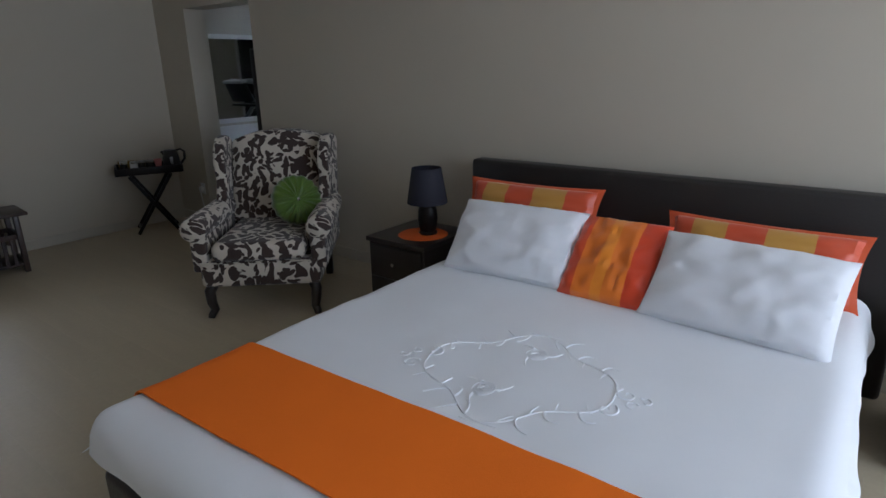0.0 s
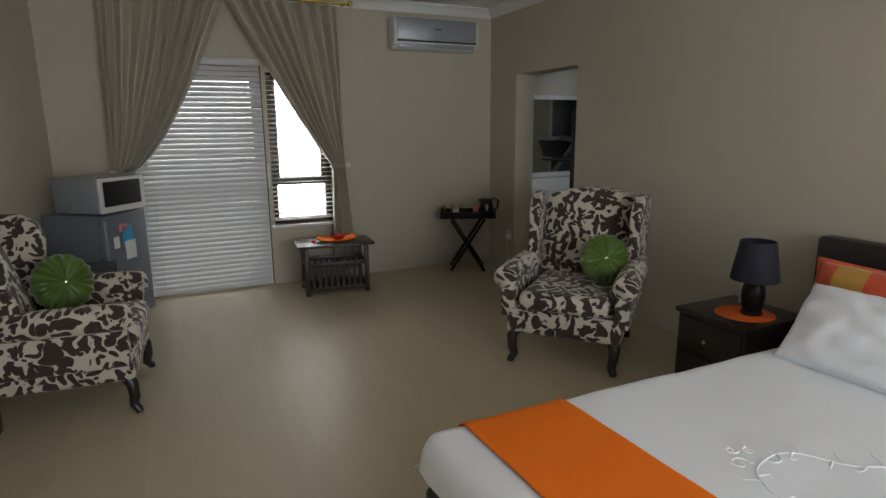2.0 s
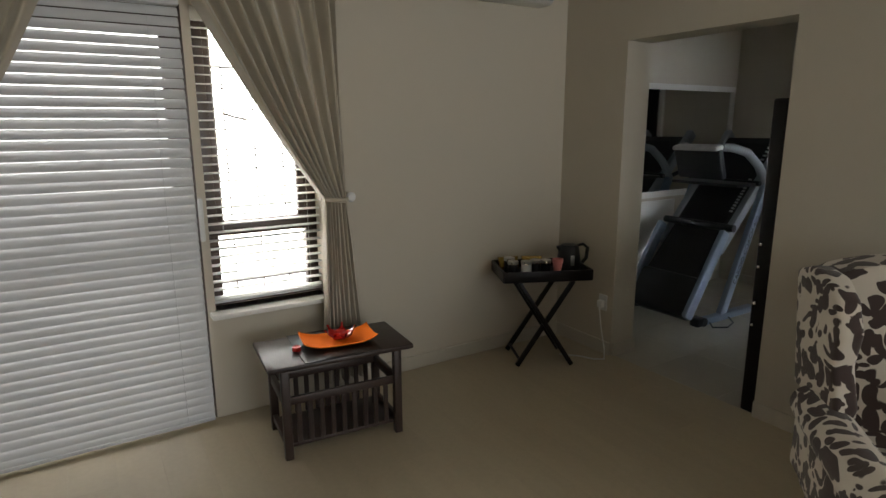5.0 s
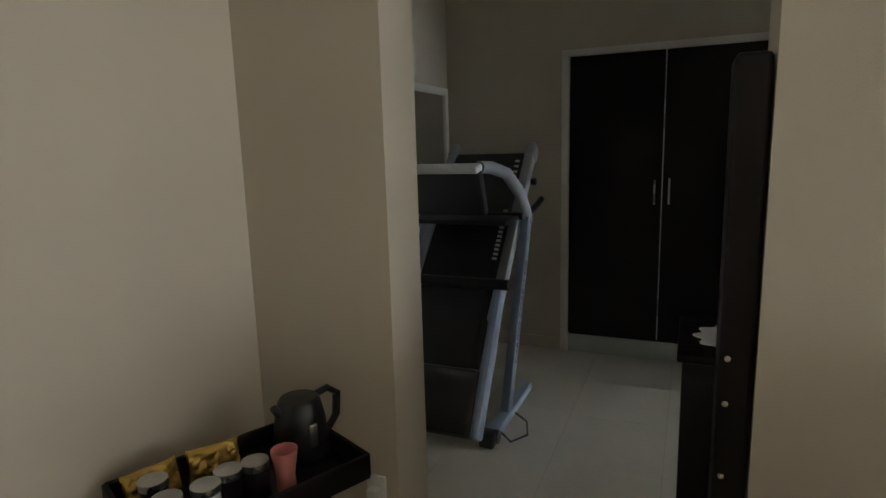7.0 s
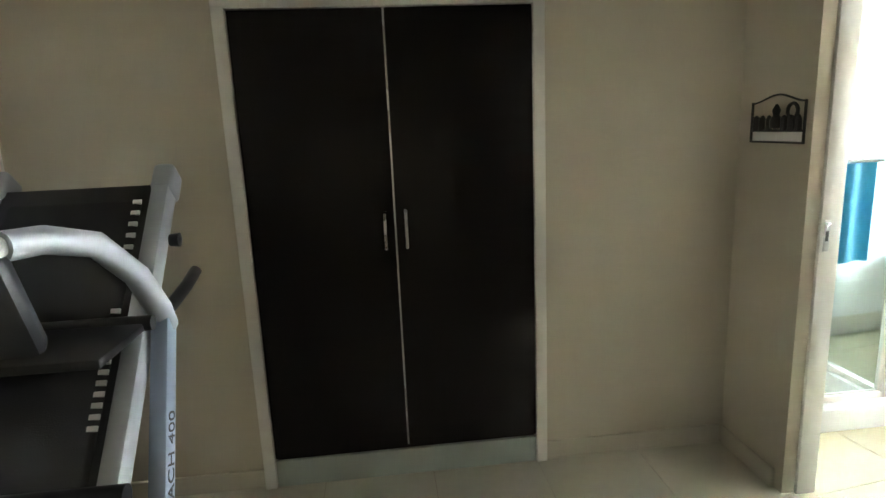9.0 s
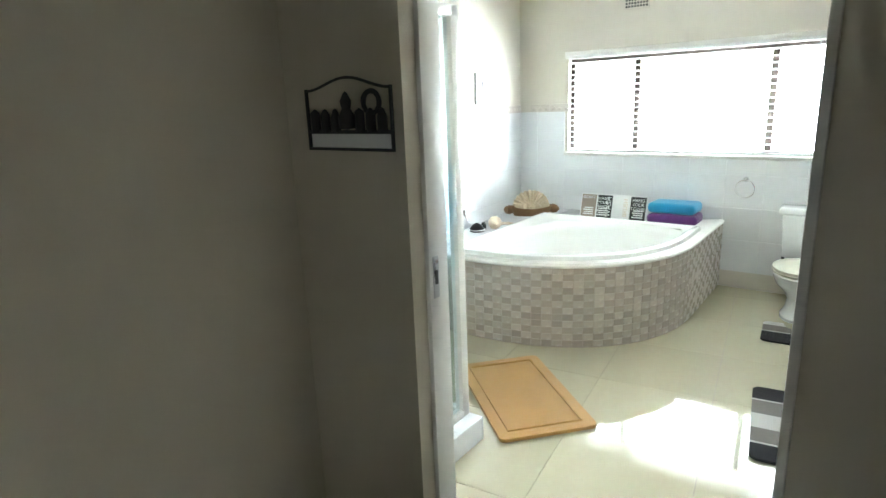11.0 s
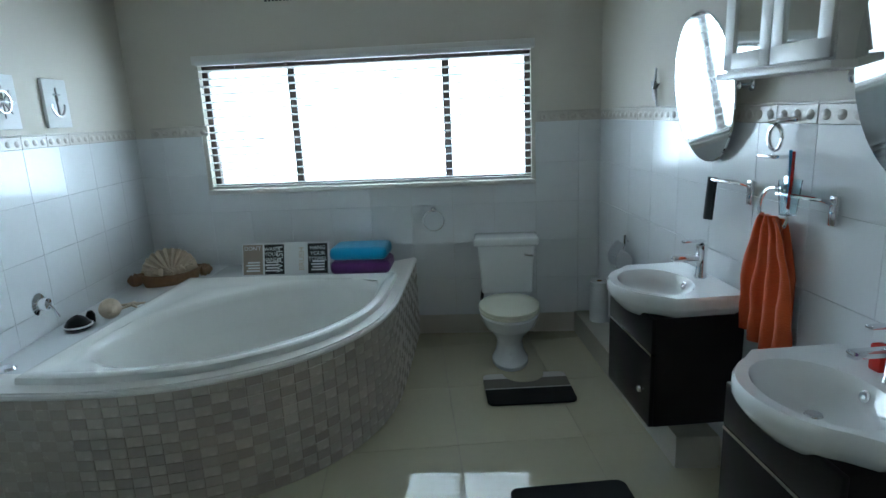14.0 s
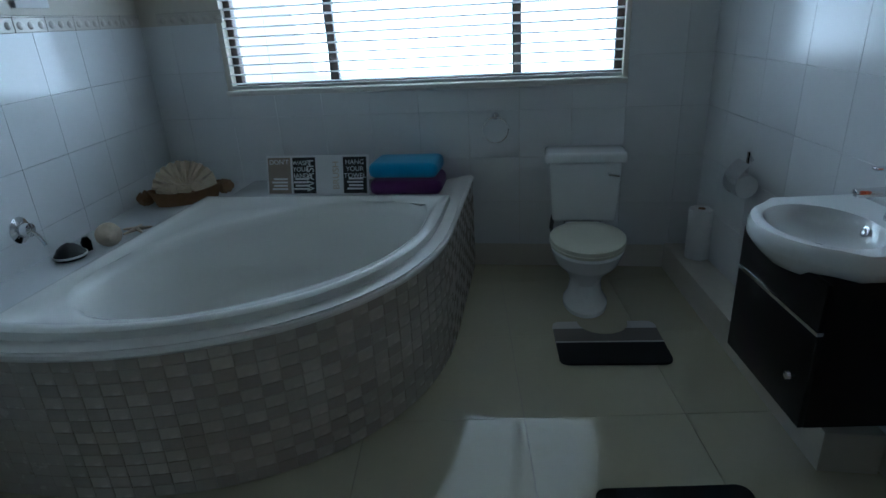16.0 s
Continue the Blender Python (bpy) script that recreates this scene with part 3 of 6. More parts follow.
# ---- bedroom things ----
def armchair(m, label):
    a = thing("wing_armchair", m, label, "armchair", "printed wing armchairs")
    part("seat_base", box_bm(-0.35, -0.36, 0.2, 0.35, 0.36, 0.37, 0.03, 3), FABRIC, a)
    c = box_bm(-0.27, -0.385, 0.37, 0.27, 0.22, 0.49, 0.045, 4)
    for v in c.verts:
        if v.co.z > 0.44:
            v.co.z += 0.025 * (1 - (v.co.x / 0.27) ** 2) * (1 - ((v.co.y + 0.08) / 0.32) ** 2)
    part("seat_cushion", c, FABRIC, a)
    # raked back with a crowned top
    bm = bmesh.new()
    n = 24
    for s, off in ((1, 0.0), (-1, 0.15)):
        vs = []
        for i in range(n + 1):
            x = -0.31 + 0.62 * i / n
            top = 0.63 + 0.07 * max(0, math.cos(x / 0.31 * math.pi / 2)) ** 0.7
            col = []
            for j in range(13):
                f = j / 12
                bul = 0.05 * (1 - (x / 0.31) ** 4) * (1 - (2 * f - 1) ** 6) * s
                col.append(bm.verts.new((x, off - bul + 0.2 * f, f * top)))
            vs.append(col)
        for i in range(n):
            for j in range(12):
                bm.faces.new((vs[i][j], vs[i + 1][j], vs[i + 1][j + 1], vs[i][j + 1]))
        if s == 1:
            first = vs
    for i in range(n):
        bm.faces.new((first[i][12], first[i + 1][12], vs[i + 1][12], vs[i][12]))
        bm.faces.new((first[i][0], first[i + 1][0], vs[i + 1][0], vs[i][0]))
    for j in range(12):
        for k in (0, n):
            bm.faces.new((first[k][j], first[k][j + 1], vs[k][j + 1], vs[k][j]))
    bmesh.ops.recalc_face_normals(bm, faces=bm.faces[:])
    part("backrest", bm, FABRIC, a, "", pose(0, 0.2, 0.38))
    for s in (-1, 1):
        # wing: a curved ear from the arm to the top of the back
        prof = [(-0.06, 0.0), (0.22, 0.0), (0.3, 0.42), (0.2, 0.46), (0.08, 0.455), (0.0, 0.4), (-0.045, 0.3), (-0.02, 0.18), (-0.07, 0.06)]
        w = bmesh.new()
        va = [w.verts.new((-0.035, y, z)) for y, z in prof]
        vb = [w.verts.new((0.035, y, z)) for y, z in prof]
        w.faces.new(va)
        w.faces.new(vb[::-1])
        for i in range(len(prof)):
            k = (i + 1) % len(prof)
            w.faces.new((va[i], va[k], vb[k], vb[i]))
        bmesh.ops.recalc_face_normals(w, faces=w.faces[:])
        bmesh.ops.bevel(w, geom=w.edges[:], offset=0.018, segments=3, affect="EDGES", profile=0.5)
        part("wing", w, FABRIC, a, "", pose(s * 0.335, 0.17, 0.6, 0, 0, -s * 6))
        # rolled arm
        ar = bmesh.new()
        box_bm(s * 0.345 - 0.045, -0.35, 0.3, s * 0.345 + 0.045, 0.34, 0.58, 0.02, 3, bm=ar)
        part("arm", ar, FABRIC, a)
        ro = lathe_bm([(0.0, -0.01), (0.05, 0.0), (0.073, 0.02), (0.077, 0.08), (0.074, 0.5), (0.068, 0.66)], 22)
        part("arm_roll", ro, FABRIC, a, "", pose(s * 0.358, -0.375, 0.575, -90, 0, 0))
        # cabriole front leg
        part("front_leg", tube_bm([(s * 0.29, -0.3, 0.22), (s * 0.315, -0.335, 0.17), (s * 0.31, -0.34, 0.1), (s * 0.3, -0.33, 0.045), (s * 0.315, -0.352, 0.018), (s * 0.318, -0.358, 0.001)], 0.036, 10, taper=0.55), ESPRESSO, a, "dark turned front leg")
        part("back_leg", box_bm(s * 0.3 - 0.025, 0.28, 0.0, s * 0.3 + 0.025, 0.34, 0.22, 0.008), ESPRESSO, a, "dark square back leg")
    part("piping", tube_bm([(-0.345, -0.362, 0.365), (0.345, -0.362, 0.365)], 0.006, 6), FABRIC, a)
    return a


def round_cushion(m):
    c = thing("round_cushion", m, "round green satin cushion with radial pleats and button", "cushion", "green cushions")
    n, rings = 96, 14
    bm = bmesh.new()
    vs = []
    for k in range(rings + 1):
        f = k / rings
        ang = f * math.pi
        row = []
        for i in range(n):
            t = 2 * math.pi * i / n
            r = 0.165 * math.sin(ang) ** 0.55
            pl = 0.007 * math.sin(18 * t + 1.5 * math.sin(3 * t)) * math.sin(ang) ** 0.3
            z = 0.062 * (1 if f < 0.5 else -1) * abs(math.cos(ang)) ** 0.55
            dimple = -0.03 * math.exp(-(r / 0.04) ** 2) * (1 if f < 0.5 else -1)
            row.append(bm.verts.new(((r + pl * 0.4) * math.cos(t), (r + pl * 0.4) * math.sin(t), z + dimple + pl * (1 if f < 0.5 else -1))))
        vs.append(row)
    for a, b in zip(vs, vs[1:]):
        for i in range(n):
            bm.faces.new((a[i], a[(i + 1) % n], b[(i + 1) % n], b[i]))
    bmesh.ops.remove_doubles(bm, verts=bm.verts[:], dist=0.0005)
    part("cover", bm, GREEN, c)
    part("button", lathe_bm([(0.0, 0.03), (0.01, 0.034), (0.014, 0.041), (0.01, 0.049), (0.0, 0.052)], 12), CHROME, c, "sparkling glass button")
    return c


CH1, CH2 = pose(2.772, 3.506, 0, 0, 0, -49), pose(-0.33, 4.13, 0, 0, 0, 86)
ch1 = armchair(CH1 @ Matrix.Diagonal((1.06, 1.17, 1.0, 1)), "brown and cream leaf-print wing armchair beside the nightstand")
ch2 = copy_thing(ch1, CH2 @ Matrix.Diagonal((1, 0.87, 1, 1)))
tagged(ch2, "brown and cream leaf-print wing armchair against the side wall")
round_cushion(CH1 @ pose(0.19, -0.03, 0.665, 72, 0, 30))
round_cushion(CH2 @ pose(0.11, 0.02, 0.675, 76, 0, -52))

# bed
bed = thing("bed", pose(0, 0, 0), "large bed with black leatherette base and headboard", "bed")
part("base", box_bm(1.0, 0.2, 0.08, 3.43, 2.05, 0.31, 0.03, 3), LEATHER, bed, "black leatherette bed base")
part("headboard", box_bm(3.43, 0.08, 0.02, 3.545, 2.3, 0.95, 0.025, 3), LEATHER, bed, "black padded headboard")
for x in (1.12, 3.3):
    for y in (0.32, 1.94):
        part("foot", box_bm(x - 0.04, y - 0.04, 0, x + 0.04, y + 0.04, 0.085, 0.005), ESPRESSO, bed)
part("mattress", box_bm(1.03, 0.24, 0.3, 3.42, 2.02, 0.475, 0.05, 3), COTTON, bed)


def drape(x, y, lift=0.0):
    """The duvet's height model: flat on top, rounded over the foot and sides."""
    R = 0.09

    def over(s):
        if s <= 0:
            return 0.0, 0.0
        if s < R * math.pi / 2:
            return R * math.sin(s / R), R * (1 - math.cos(s / R))
        return R + 0.015 * math.sin(s * 14), R + s - R * math.pi / 2
    ex, ez1 = over(1.06 - x)
    ey, ez2 = over(y - 2.0)
    ey2, ez3 = over(0.26 - y)
    if ex > 0 and ey + ey2 > 0:
        k = 1 - 0.45 * min(ex, ey + ey2) / R
        ex, ey, ey2 = ex * k, ey * k, ey2 * k
    X = x if x > 1.06 else 1.06 - ex
    Y = y if 0.26 <= y <= 2.0 else (2.0 + ey if y > 2.0 else 0.26 - ey2)
    puff = 0.012 * noise.noise((x * 2.2, y * 2.2, 0.3)) + 0.005 * noise.noise((x * 6, y * 6, 2.0))
    w = 0.03 * noise.noise((x * 5, y * 5, 7)) if (ez1 + ez2 + ez3) > R else 0
    z = 0.515 + puff - max(ez1, ez2 + ez3) - 0.35 * min(ez1, ez2 + ez3)
    k = lift
    if ez1 > R * 0.7:
        X -= lift - w
    if ez2 > R * 0.7:
        Y += lift - w
    if ez3 > R * 0.7:
        Y -= lift - w
    return X, Y, z + k


part("duvet", grid_bm(100, 90, lambda u, v: drape(0.9 + u * 2.47, 0.1 + v * 2.03), 0.03), COTTON, bed, "white duvet cover with embroidered medallion")
emb = bmesh.new()


def on_duvet(x, y):
    X, Y, Z = drape(x, y)
    return X, Y, Z + 0.0005


def stitch(pts, r, taper=0.5):
    """A raised satin-stitch line through plan points, in medallion axes about the middle of the duvet."""
    c, q = math.cos(0.16), math.sin(0.16)
    tube_bm([on_duvet(1.955 + a * c - b * q, 1.1 + a * q + b * c) for a, b in pts], r * 0.75, 6, bm=emb, taper=taper)


def scroll(a0, b0, r0, ang, turns, sgn, r=0.0055):
    """A tapering spiral tendril that starts at (a0, b0) and winds in."""
    cx, cy = a0 - r0 * math.cos(ang), b0 - r0 * math.sin(ang)
    stitch([(cx + r0 * (1 - 0.85 * i / 20) * math.cos(ang + sgn * turns * 6.283 * i / 20), cy + r0 * (1 - 0.85 * i / 20) * math.sin(ang + sgn * turns * 6.283 * i / 20)) for i in range(21)], r, 0.45)


er = random.Random(7)
for h in (-1, 1):
    for g in (-1, 1):
        # long sweeping stem from the point of the medallion round its side
        stem = []
        for i in range(31):
            f = i / 30
            a = math.pi / 2 - f * 1.75
            rr = 0.29 - 0.05 * math.sin(f * math.pi) + 0.02 * math.sin(f * 9)
            stem.append((g * rr * math.cos(a) * 1.05, h * rr * math.sin(a) * 1.12))
        stitch(stem, 0.005, 0.7)
        scroll(g * 0.05, h * 0.34, 0.036, 0.6 * g, 1.2, -g * h)
        scroll(g * 0.02, h * 0.4, 0.022, 1.0 * g, 1.1, g * h, 0.005)
        # pointed leaves that curl off the stem
        for k in range(7):
            x0, y0 = stem[6 + 3 * k]
            n = math.hypot(x0, y0)
            ux, uy = x0 / n, y0 / n
            d = 1 if k % 2 else -1
            ln = er.uniform(0.05, 0.075)
            stitch([(x0 + d * ux * ln * f - g * uy * 0.03 * math.sin(3 * f), y0 + d * uy * ln * f * 0.8 + h * abs(ux) * 0.04 * f * f) for f in (0, 0.2, 0.4, 0.6, 0.8, 1)], 0.0058, 0.4)
# two small roses inside the frame
for cx, cy in ((-0.13, 0.06), (0.15, -0.02)):
    for k in range(4):
        stitch([(cx + (0.012 + 0.009 * k) * math.cos(t + k), cy + (0.012 + 0.009 * k) * math.sin(t + k)) for t in [5.2 * i / 14 for i in range(15)]], 0.005, 0.7)
    for k in range(3):
        t = 2.1 * k + 0.5
        stitch([(cx + (0.045 + 0.05 * f) * math.cos(t + 0.5 * f), cy + (0.045 + 0.05 * f) * math.sin(t + 0.5 * f)) for f in (0, 0.33, 0.66, 1)], 0.007, 0.3)
part("embroidery", emb, COTTON, bed, "raised white scroll embroidery")
tr = thing("bed_throw", pose(0, 0, 0), "orange woven throw with fringed ends across the bed", "throw")
part("cloth", grid_bm(20, 100, lambda u, v: drape(1.17 + u * 0.42 + 0.02 * math.sin(v * 5), 0.04 + v * 2.11, 0.014), 0.006), ORANGE, tr)
fr = bmesh.new()
for i in range(60):
    x = 1.175 + 0.41 * i / 59
    p = drape(x, 2.148, 0.014)
    tube_bm([p, (p[0] + er.uniform(-0.008, 0.008), p[1] + er.uniform(0.0, 0.012), p[2] - 0.02), (p[0] + er.uniform(-0.01, 0.01), p[1] + er.uniform(0.0, 0.02), p[2] - er.uniform(0.03, 0.045))], 0.0035, 4, bm=fr)
part("fringe", fr, ORANGE, tr)


def pillow(name, m, w, h, t, material, label, seed, **kw):
    return single(name, pillow_bm(w, h, t, seed=seed, **kw), material, label, "pillow", m)


def lean(x, y, z, back, turn=0.0):
    """A pose that stands a cushion up, facing the foot of the bed, leaning back."""
    return pose(x, y, z, 0, 0, -90 + turn) @ pose(0, 0, 0, 90 - back, 0, 0)


def sham(m, w, h, seed, label):
    o = thing("striped_sham", m, label, "pillow", "striped shams")
    part("cover", pillow_bm(w, h, 0.16, seed=seed, wr=0.014), SATIN_H, o)
    part("flange", pillow_bm(w + 0.06, h + 0.035, 0.03, seed=seed + 9, wr=0.02, corner=0.07), SHAM_EDGE, o, "rust satin flange")


sham(lean(3.25, 1.785, 0.695, 20, 2), 0.77, 0.34, 1, "orange and gold striped satin sham against the headboard")
sham(lean(3.25, 0.63, 0.65, 26, -2), 0.78, 0.31, 2, "orange and gold striped satin sham with rust flange")
pillow("white_pillow", lean(2.84, 1.64, 0.665, 40, 3), 0.68, 0.41, 0.17, COTTON, "plump white cotton pillow leaning on a striped sham", 3, wr=0.018)
pillow("white_pillow", lean(2.79, 0.6, 0.655, 42, -6), 0.7, 0.41, 0.17, COTTON, "plump white cotton pillow on the far bed side", 4, wr=0.018)
pillow("striped_cushion", lean(2.86, 1.13, 0.655, 46, 0), 0.41, 0.44, 0.13, SATIN_V, "square orange and gold striped satin cushion", 5, wr=0.02)


def nightstand(m, label):
    n = thing("nightstand", m, label, "nightstand", "bedside nightstands")
    part("body", box_bm(0.01, -0.22, 0.0, 0.47, 0.22, 0.475, 0.004), ESPRESSO, n)
    part("top", box_bm(-0.01, -0.235, 0.475, 0.48, 0.235, 0.505, 0.005), ESPRESSO, n)
    for z0, z1 in ((0.05, 0.25), (0.26, 0.46)):
        d = part("drawer", box_bm(-0.008, -0.205, z0, 0.01, 0.205, z1, 0.004), ESPRESSO, n)
        part("knob", lathe_bm([(0.0, 0.0), (0.006, 0.0), (0.006, 0.012), (0.013, 0.018), (0.012, 0.026), (0.0, 0.028)], 12), CHROME, d, "small chrome knob", pose(-0.008, 0, (z0 + z1) / 2, 0, -90, 0))
    return n


nightstand(pose(2.915, 2.505, 0), "dark wooden nightstand holding a lamp and doily")
nightstand(pose(2.93, -0.2, 0), "dark wooden nightstand on the far side")
single("orange_doily", lathe_bm([(0.0, 0.0), (0.14, 0.0), (0.155, 0.003), (0.15, 0.006), (0.0, 0.006)], 40), CROCHET, "round orange crocheted doily under the lamp", "doily", pose(3.12, 2.45, 0.506))
lp = thing("table_lamp", pose(3.145, 2.43, 0.513), "black table lamp with navy tapered shade", "lamp")
part("foot", lathe_bm([(0.055, 0.0), (0.058, 0.01), (0.05, 0.02), (0.056, 0.05), (0.062, 0.1), (0.058, 0.15), (0.045, 0.18), (0.02, 0.192), (0.015, 0.225), (0.0, 0.226)], 24), BLACKGLOSS, lp)
part("shade", lathe_bm([(0.123, 0.195), (0.125, 0.197), (0.09, 0.41), (0.088, 0.41), (0.121, 0.197)], 36), LAMPSH, lp, "tapered dark navy fabric shade")
part("bulb", lathe_bm([(0.012, 0.235), (0.028, 0.28), (0.02, 0.31), (0.0, 0.315)], 14), WHITEPL, lp)
part("stem", cyl_bm((0, 0, 0.22), (0, 0, 0.24), 0.01), BLACKPL, lp)
cd = thing("tent_card", pose(3.3, 2.57, 0.506, 0, 0, 12), "small white printed card standing on the nightstand", "card")
part("leaf", box_bm(-0.002, -0.055, 0, 0.0, 0.055, 0.15), PAPER, cd, "", pose(0, 0, 0, 0, 8, 0))
part("leaf", box_bm(0.0, -0.055, 0, 0.002, 0.055, 0.15), PAPER, cd, "", pose(0.04, 0, 0, 0, -8, 0))
gl = thing("glass_tray", pose(3.1, -0.15, 0.506), "small tray with a drinking glass on the nightstand", "tray")
part("dish", lathe_bm([(0.0, 0.0), (0.1, 0.0), (0.12, 0.018), (0.116, 0.018), (0.098, 0.004), (0.0, 0.004)], 28), STEEL, gl)
part("glass", lathe_bm([(0.0, 0.005), (0.03, 0.005), (0.035, 0.1), (0.032, 0.1), (0.028, 0.01), (0.0, 0.01)], 20), PANE, gl)

# magazine-rack side table
st = thing("rack_table", pose(1.63, 5.73, 0, 0, 0, -5), "dark wooden side table with slatted magazine rack", "side table")
part("tabletop", box_bm(-0.36, -0.2, 0.455, 0.36, 0.2, 0.48, 0.008), DARKWOOD, st)
part("inlay", box_bm(-0.19, -0.201, 0.48, 0.19, 0.201, 0.484), BLACKGLOSS, st, "dark cloth runner")
for s in (-1, 1):
    for q in (-1, 1):
        part("leg", box_bm(s * 0.28 - 0.02, q * 0.16 - 0.02, 0, s * 0.28 + 0.02, q * 0.16 + 0.02, 0.455, 0.006), DARKWOOD, st)
    part("end_rail", box_bm(s * 0.28 - 0.012, -0.15, 0.05, s * 0.28 + 0.012, 0.15, 0.09, 0.004), DARKWOOD, st)
    part("end_rail", box_bm(s * 0.28 - 0.012, -0.15, 0.26, s * 0.28 + 0.012, 0.15, 0.31, 0.004), DARKWOOD, st)
part("shelf", box_bm(-0.27, -0.15, 0.05, 0.27, 0.15, 0.07, 0.004), DARKWOOD, st)
for q in (-1, 1):
    part("rack_rail", box_bm(-0.27, q * 0.15 - 0.01, 0.27, 0.27, q * 0.15 + 0.01, 0.31, 0.004), DARKWOOD, st)
    me = mesh_of("slat", box_bm(-0.012, -0.006, 0.07, 0.012, 0.006, 0.27, 0.003, 1), DARKWOOD)
    for k in range(9):
        piece("slat", me, st, pose(-0.22 + 0.055 * k, q * 0.15, 0))
ot = thing("orange_tray", pose(1.66, 5.73, 0.485, 0, 0, -8), "curved orange tray on the side table", "tray")
part("dish", grid_bm(24, 14, lambda u, v: ((u - 0.5) * 0.36, (v - 0.5) * 0.2, 0.004 + 0.03 * (2 * u - 1) ** 4 + 0.012 * (2 * v - 1) ** 4), 0.005), ORANGE, ot)
cn = thing("red_candle_set", pose(1.68, 5.75, 0.494), "red glass flower candle holder on the orange tray", "candle holder")
for k in range(6):
    part("petal", grid_bm(6, 6, lambda u, v: ((0.02 + 0.06 * u) , (v - 0.5) * 0.06 * math.sin(math.pi * min(0.95, u + 0.15)), 0.005 + 0.05 * u * u), 0.004), REDG, cn, "", pose(0, 0, 0, 0, 0, 60 * k))
part("cup", lathe_bm([(0.0, 0.0), (0.03, 0.0), (0.036, 0.03), (0.03, 0.03), (0.0, 0.012)], 18), REDG, cn)
single("tea_light", lathe_bm([(0.0, 0.0), (0.02, 0.0), (0.022, 0.02), (0.018, 0.02), (0.0, 0.012)], 16), REDG, "small red glass tea light on the table", "candle", pose(1.44, 5.72, 0.485))

# butler tray table with tea things
TT = pose(3.15, 5.89, 0, 0, 0, -25) @ Matrix.Diagonal((0.95, 0.95, 1.0, 1))
bt = thing("butler_table", TT, "black folding butler tray table with crossed legs", "tray table")
part("tray_base", box_bm(-0.3, -0.19, 0.585, 0.3, 0.19, 0.6, 0.003), BLACKGLOSS, bt)
for q in (-1, 1):
    part("tray_side", box_bm(-0.3, q * 0.19 - 0.008, 0.585, 0.3, q * 0.19 + 0.008, 0.655, 0.004), BLACKGLOSS, bt)
    part("tray_side", box_bm(q * 0.3 - 0.008, -0.19, 0.585, q * 0.3 + 0.008, 0.19, 0.655, 0.004), BLACKGLOSS, bt)
    for s in (-1, 1):
        lg = box_bm(-0.016, -0.012, -0.34, 0.016, 0.012, 0.34, 0.004)
        part("crossed_leg", lg, BLACKGLOSS, bt, "", pose(0, q * 0.15 + s * 0.012, 0.292, 0, s * 34, 0))
for s in (-1, 1):
    part("stretcher", cyl_bm((s * 0.17, -0.15, 0.05), (s * 0.17, 0.15, 0.05), 0.01), BLACKGLOSS, bt)


def on_tray(name, x, y, bms, label, cat):
    o = thing(name, TT @ pose(x, y, 0.6005), label, cat)
    for nm, bm, mt in bms:
        part(nm, bm, mt, o)
    return o


kt = on_tray("kettle", 0.22, 0.06, [("jug", lathe_bm([(0.0, 0.0), (0.075, 0.0), (0.078, 0.02), (0.07, 0.12), (0.058, 0.19), (0.05, 0.2), (0.0, 0.205)], 26), BLACKPL),
                                   ("handle", tube_bm([(0.05, 0, 0.19), (0.09, 0, 0.2), (0.12, 0, 0.17), (0.115, 0, 0.09), (0.08, 0, 0.04)], 0.012, 8), BLACKPL),
                                   ("spout", tube_bm([(-0.05, 0, 0.15), (-0.075, 0, 0.19)], 0.018, 8, taper=0.6), BLACKPL), ("water_window", box_bm(-0.012, -0.077, 0.05, 0.012, -0.066, 0.13, 0.004), STEEL)], "black plastic electric kettle on the tray table", "kettle")
kt.matrix_world = TT @ pose(0.22, 0.06, 0.6005) @ Matrix.Diagonal((1.12, 1.12, 0.86, 1))
for i, (x, y, mt) in enumerate(((-0.22, -0.09, STEEL), (-0.13, -0.1, WHITEPL), (-0.22, 0.02, STEEL), (-0.06, -0.07, BLACKGLOSS), (0.01, -0.08, BLACKGLOSS))):
    on_tray("canister", x, y, [("body", lathe_bm([(0.0, 0.0), (0.034, 0.0), (0.036, 0.01), (0.034, 0.085), (0.0, 0.085)], 20), mt if mt != STEEL else BLACKGLOSS), ("lid", lathe_bm([(0.036, 0.086), (0.037, 0.105), (0.0, 0.11)], 20), STEEL)],
            "white lidded canister on the tray table" if mt == WHITEPL else "dark canister with a steel lid on the tray", "canister")
on_tray("pink_cup", 0.09, -0.09, [("cup", lathe_bm([(0.0, 0.0), (0.028, 0.0), (0.026, 0.04), (0.038, 0.11), (0.035, 0.11), (0.024, 0.04), (0.0, 0.008)], 20), PINK)], "pink flared cup on the tray table", "cup")
for x, a in ((-0.2, 5), (-0.03, -8)):
    o = on_tray("foil_packet", x, 0.12, [("bag", pillow_bm(0.15, 0.09, 0.05, wr=0.01, seed=int(a) + 20), BRASS)], "crinkled gold foil packet leaning at the back", "packet")
    o.matrix_world = TT @ pose(x, 0.12, 0.645, 70, 0, a)
sk = thing("wall_socket", pose(3.597, 5.74, 0.36), "white double wall socket beside the tray table", "socket")
part("plate", box_bm(-0.01, -0.035, -0.055, 0, 0.035, 0.055, 0.003), WHITEPL, sk)
part("plug", box_bm(-0.045, -0.02, -0.03, -0.01, 0.02, 0.02, 0.006), WHITEPL, sk)
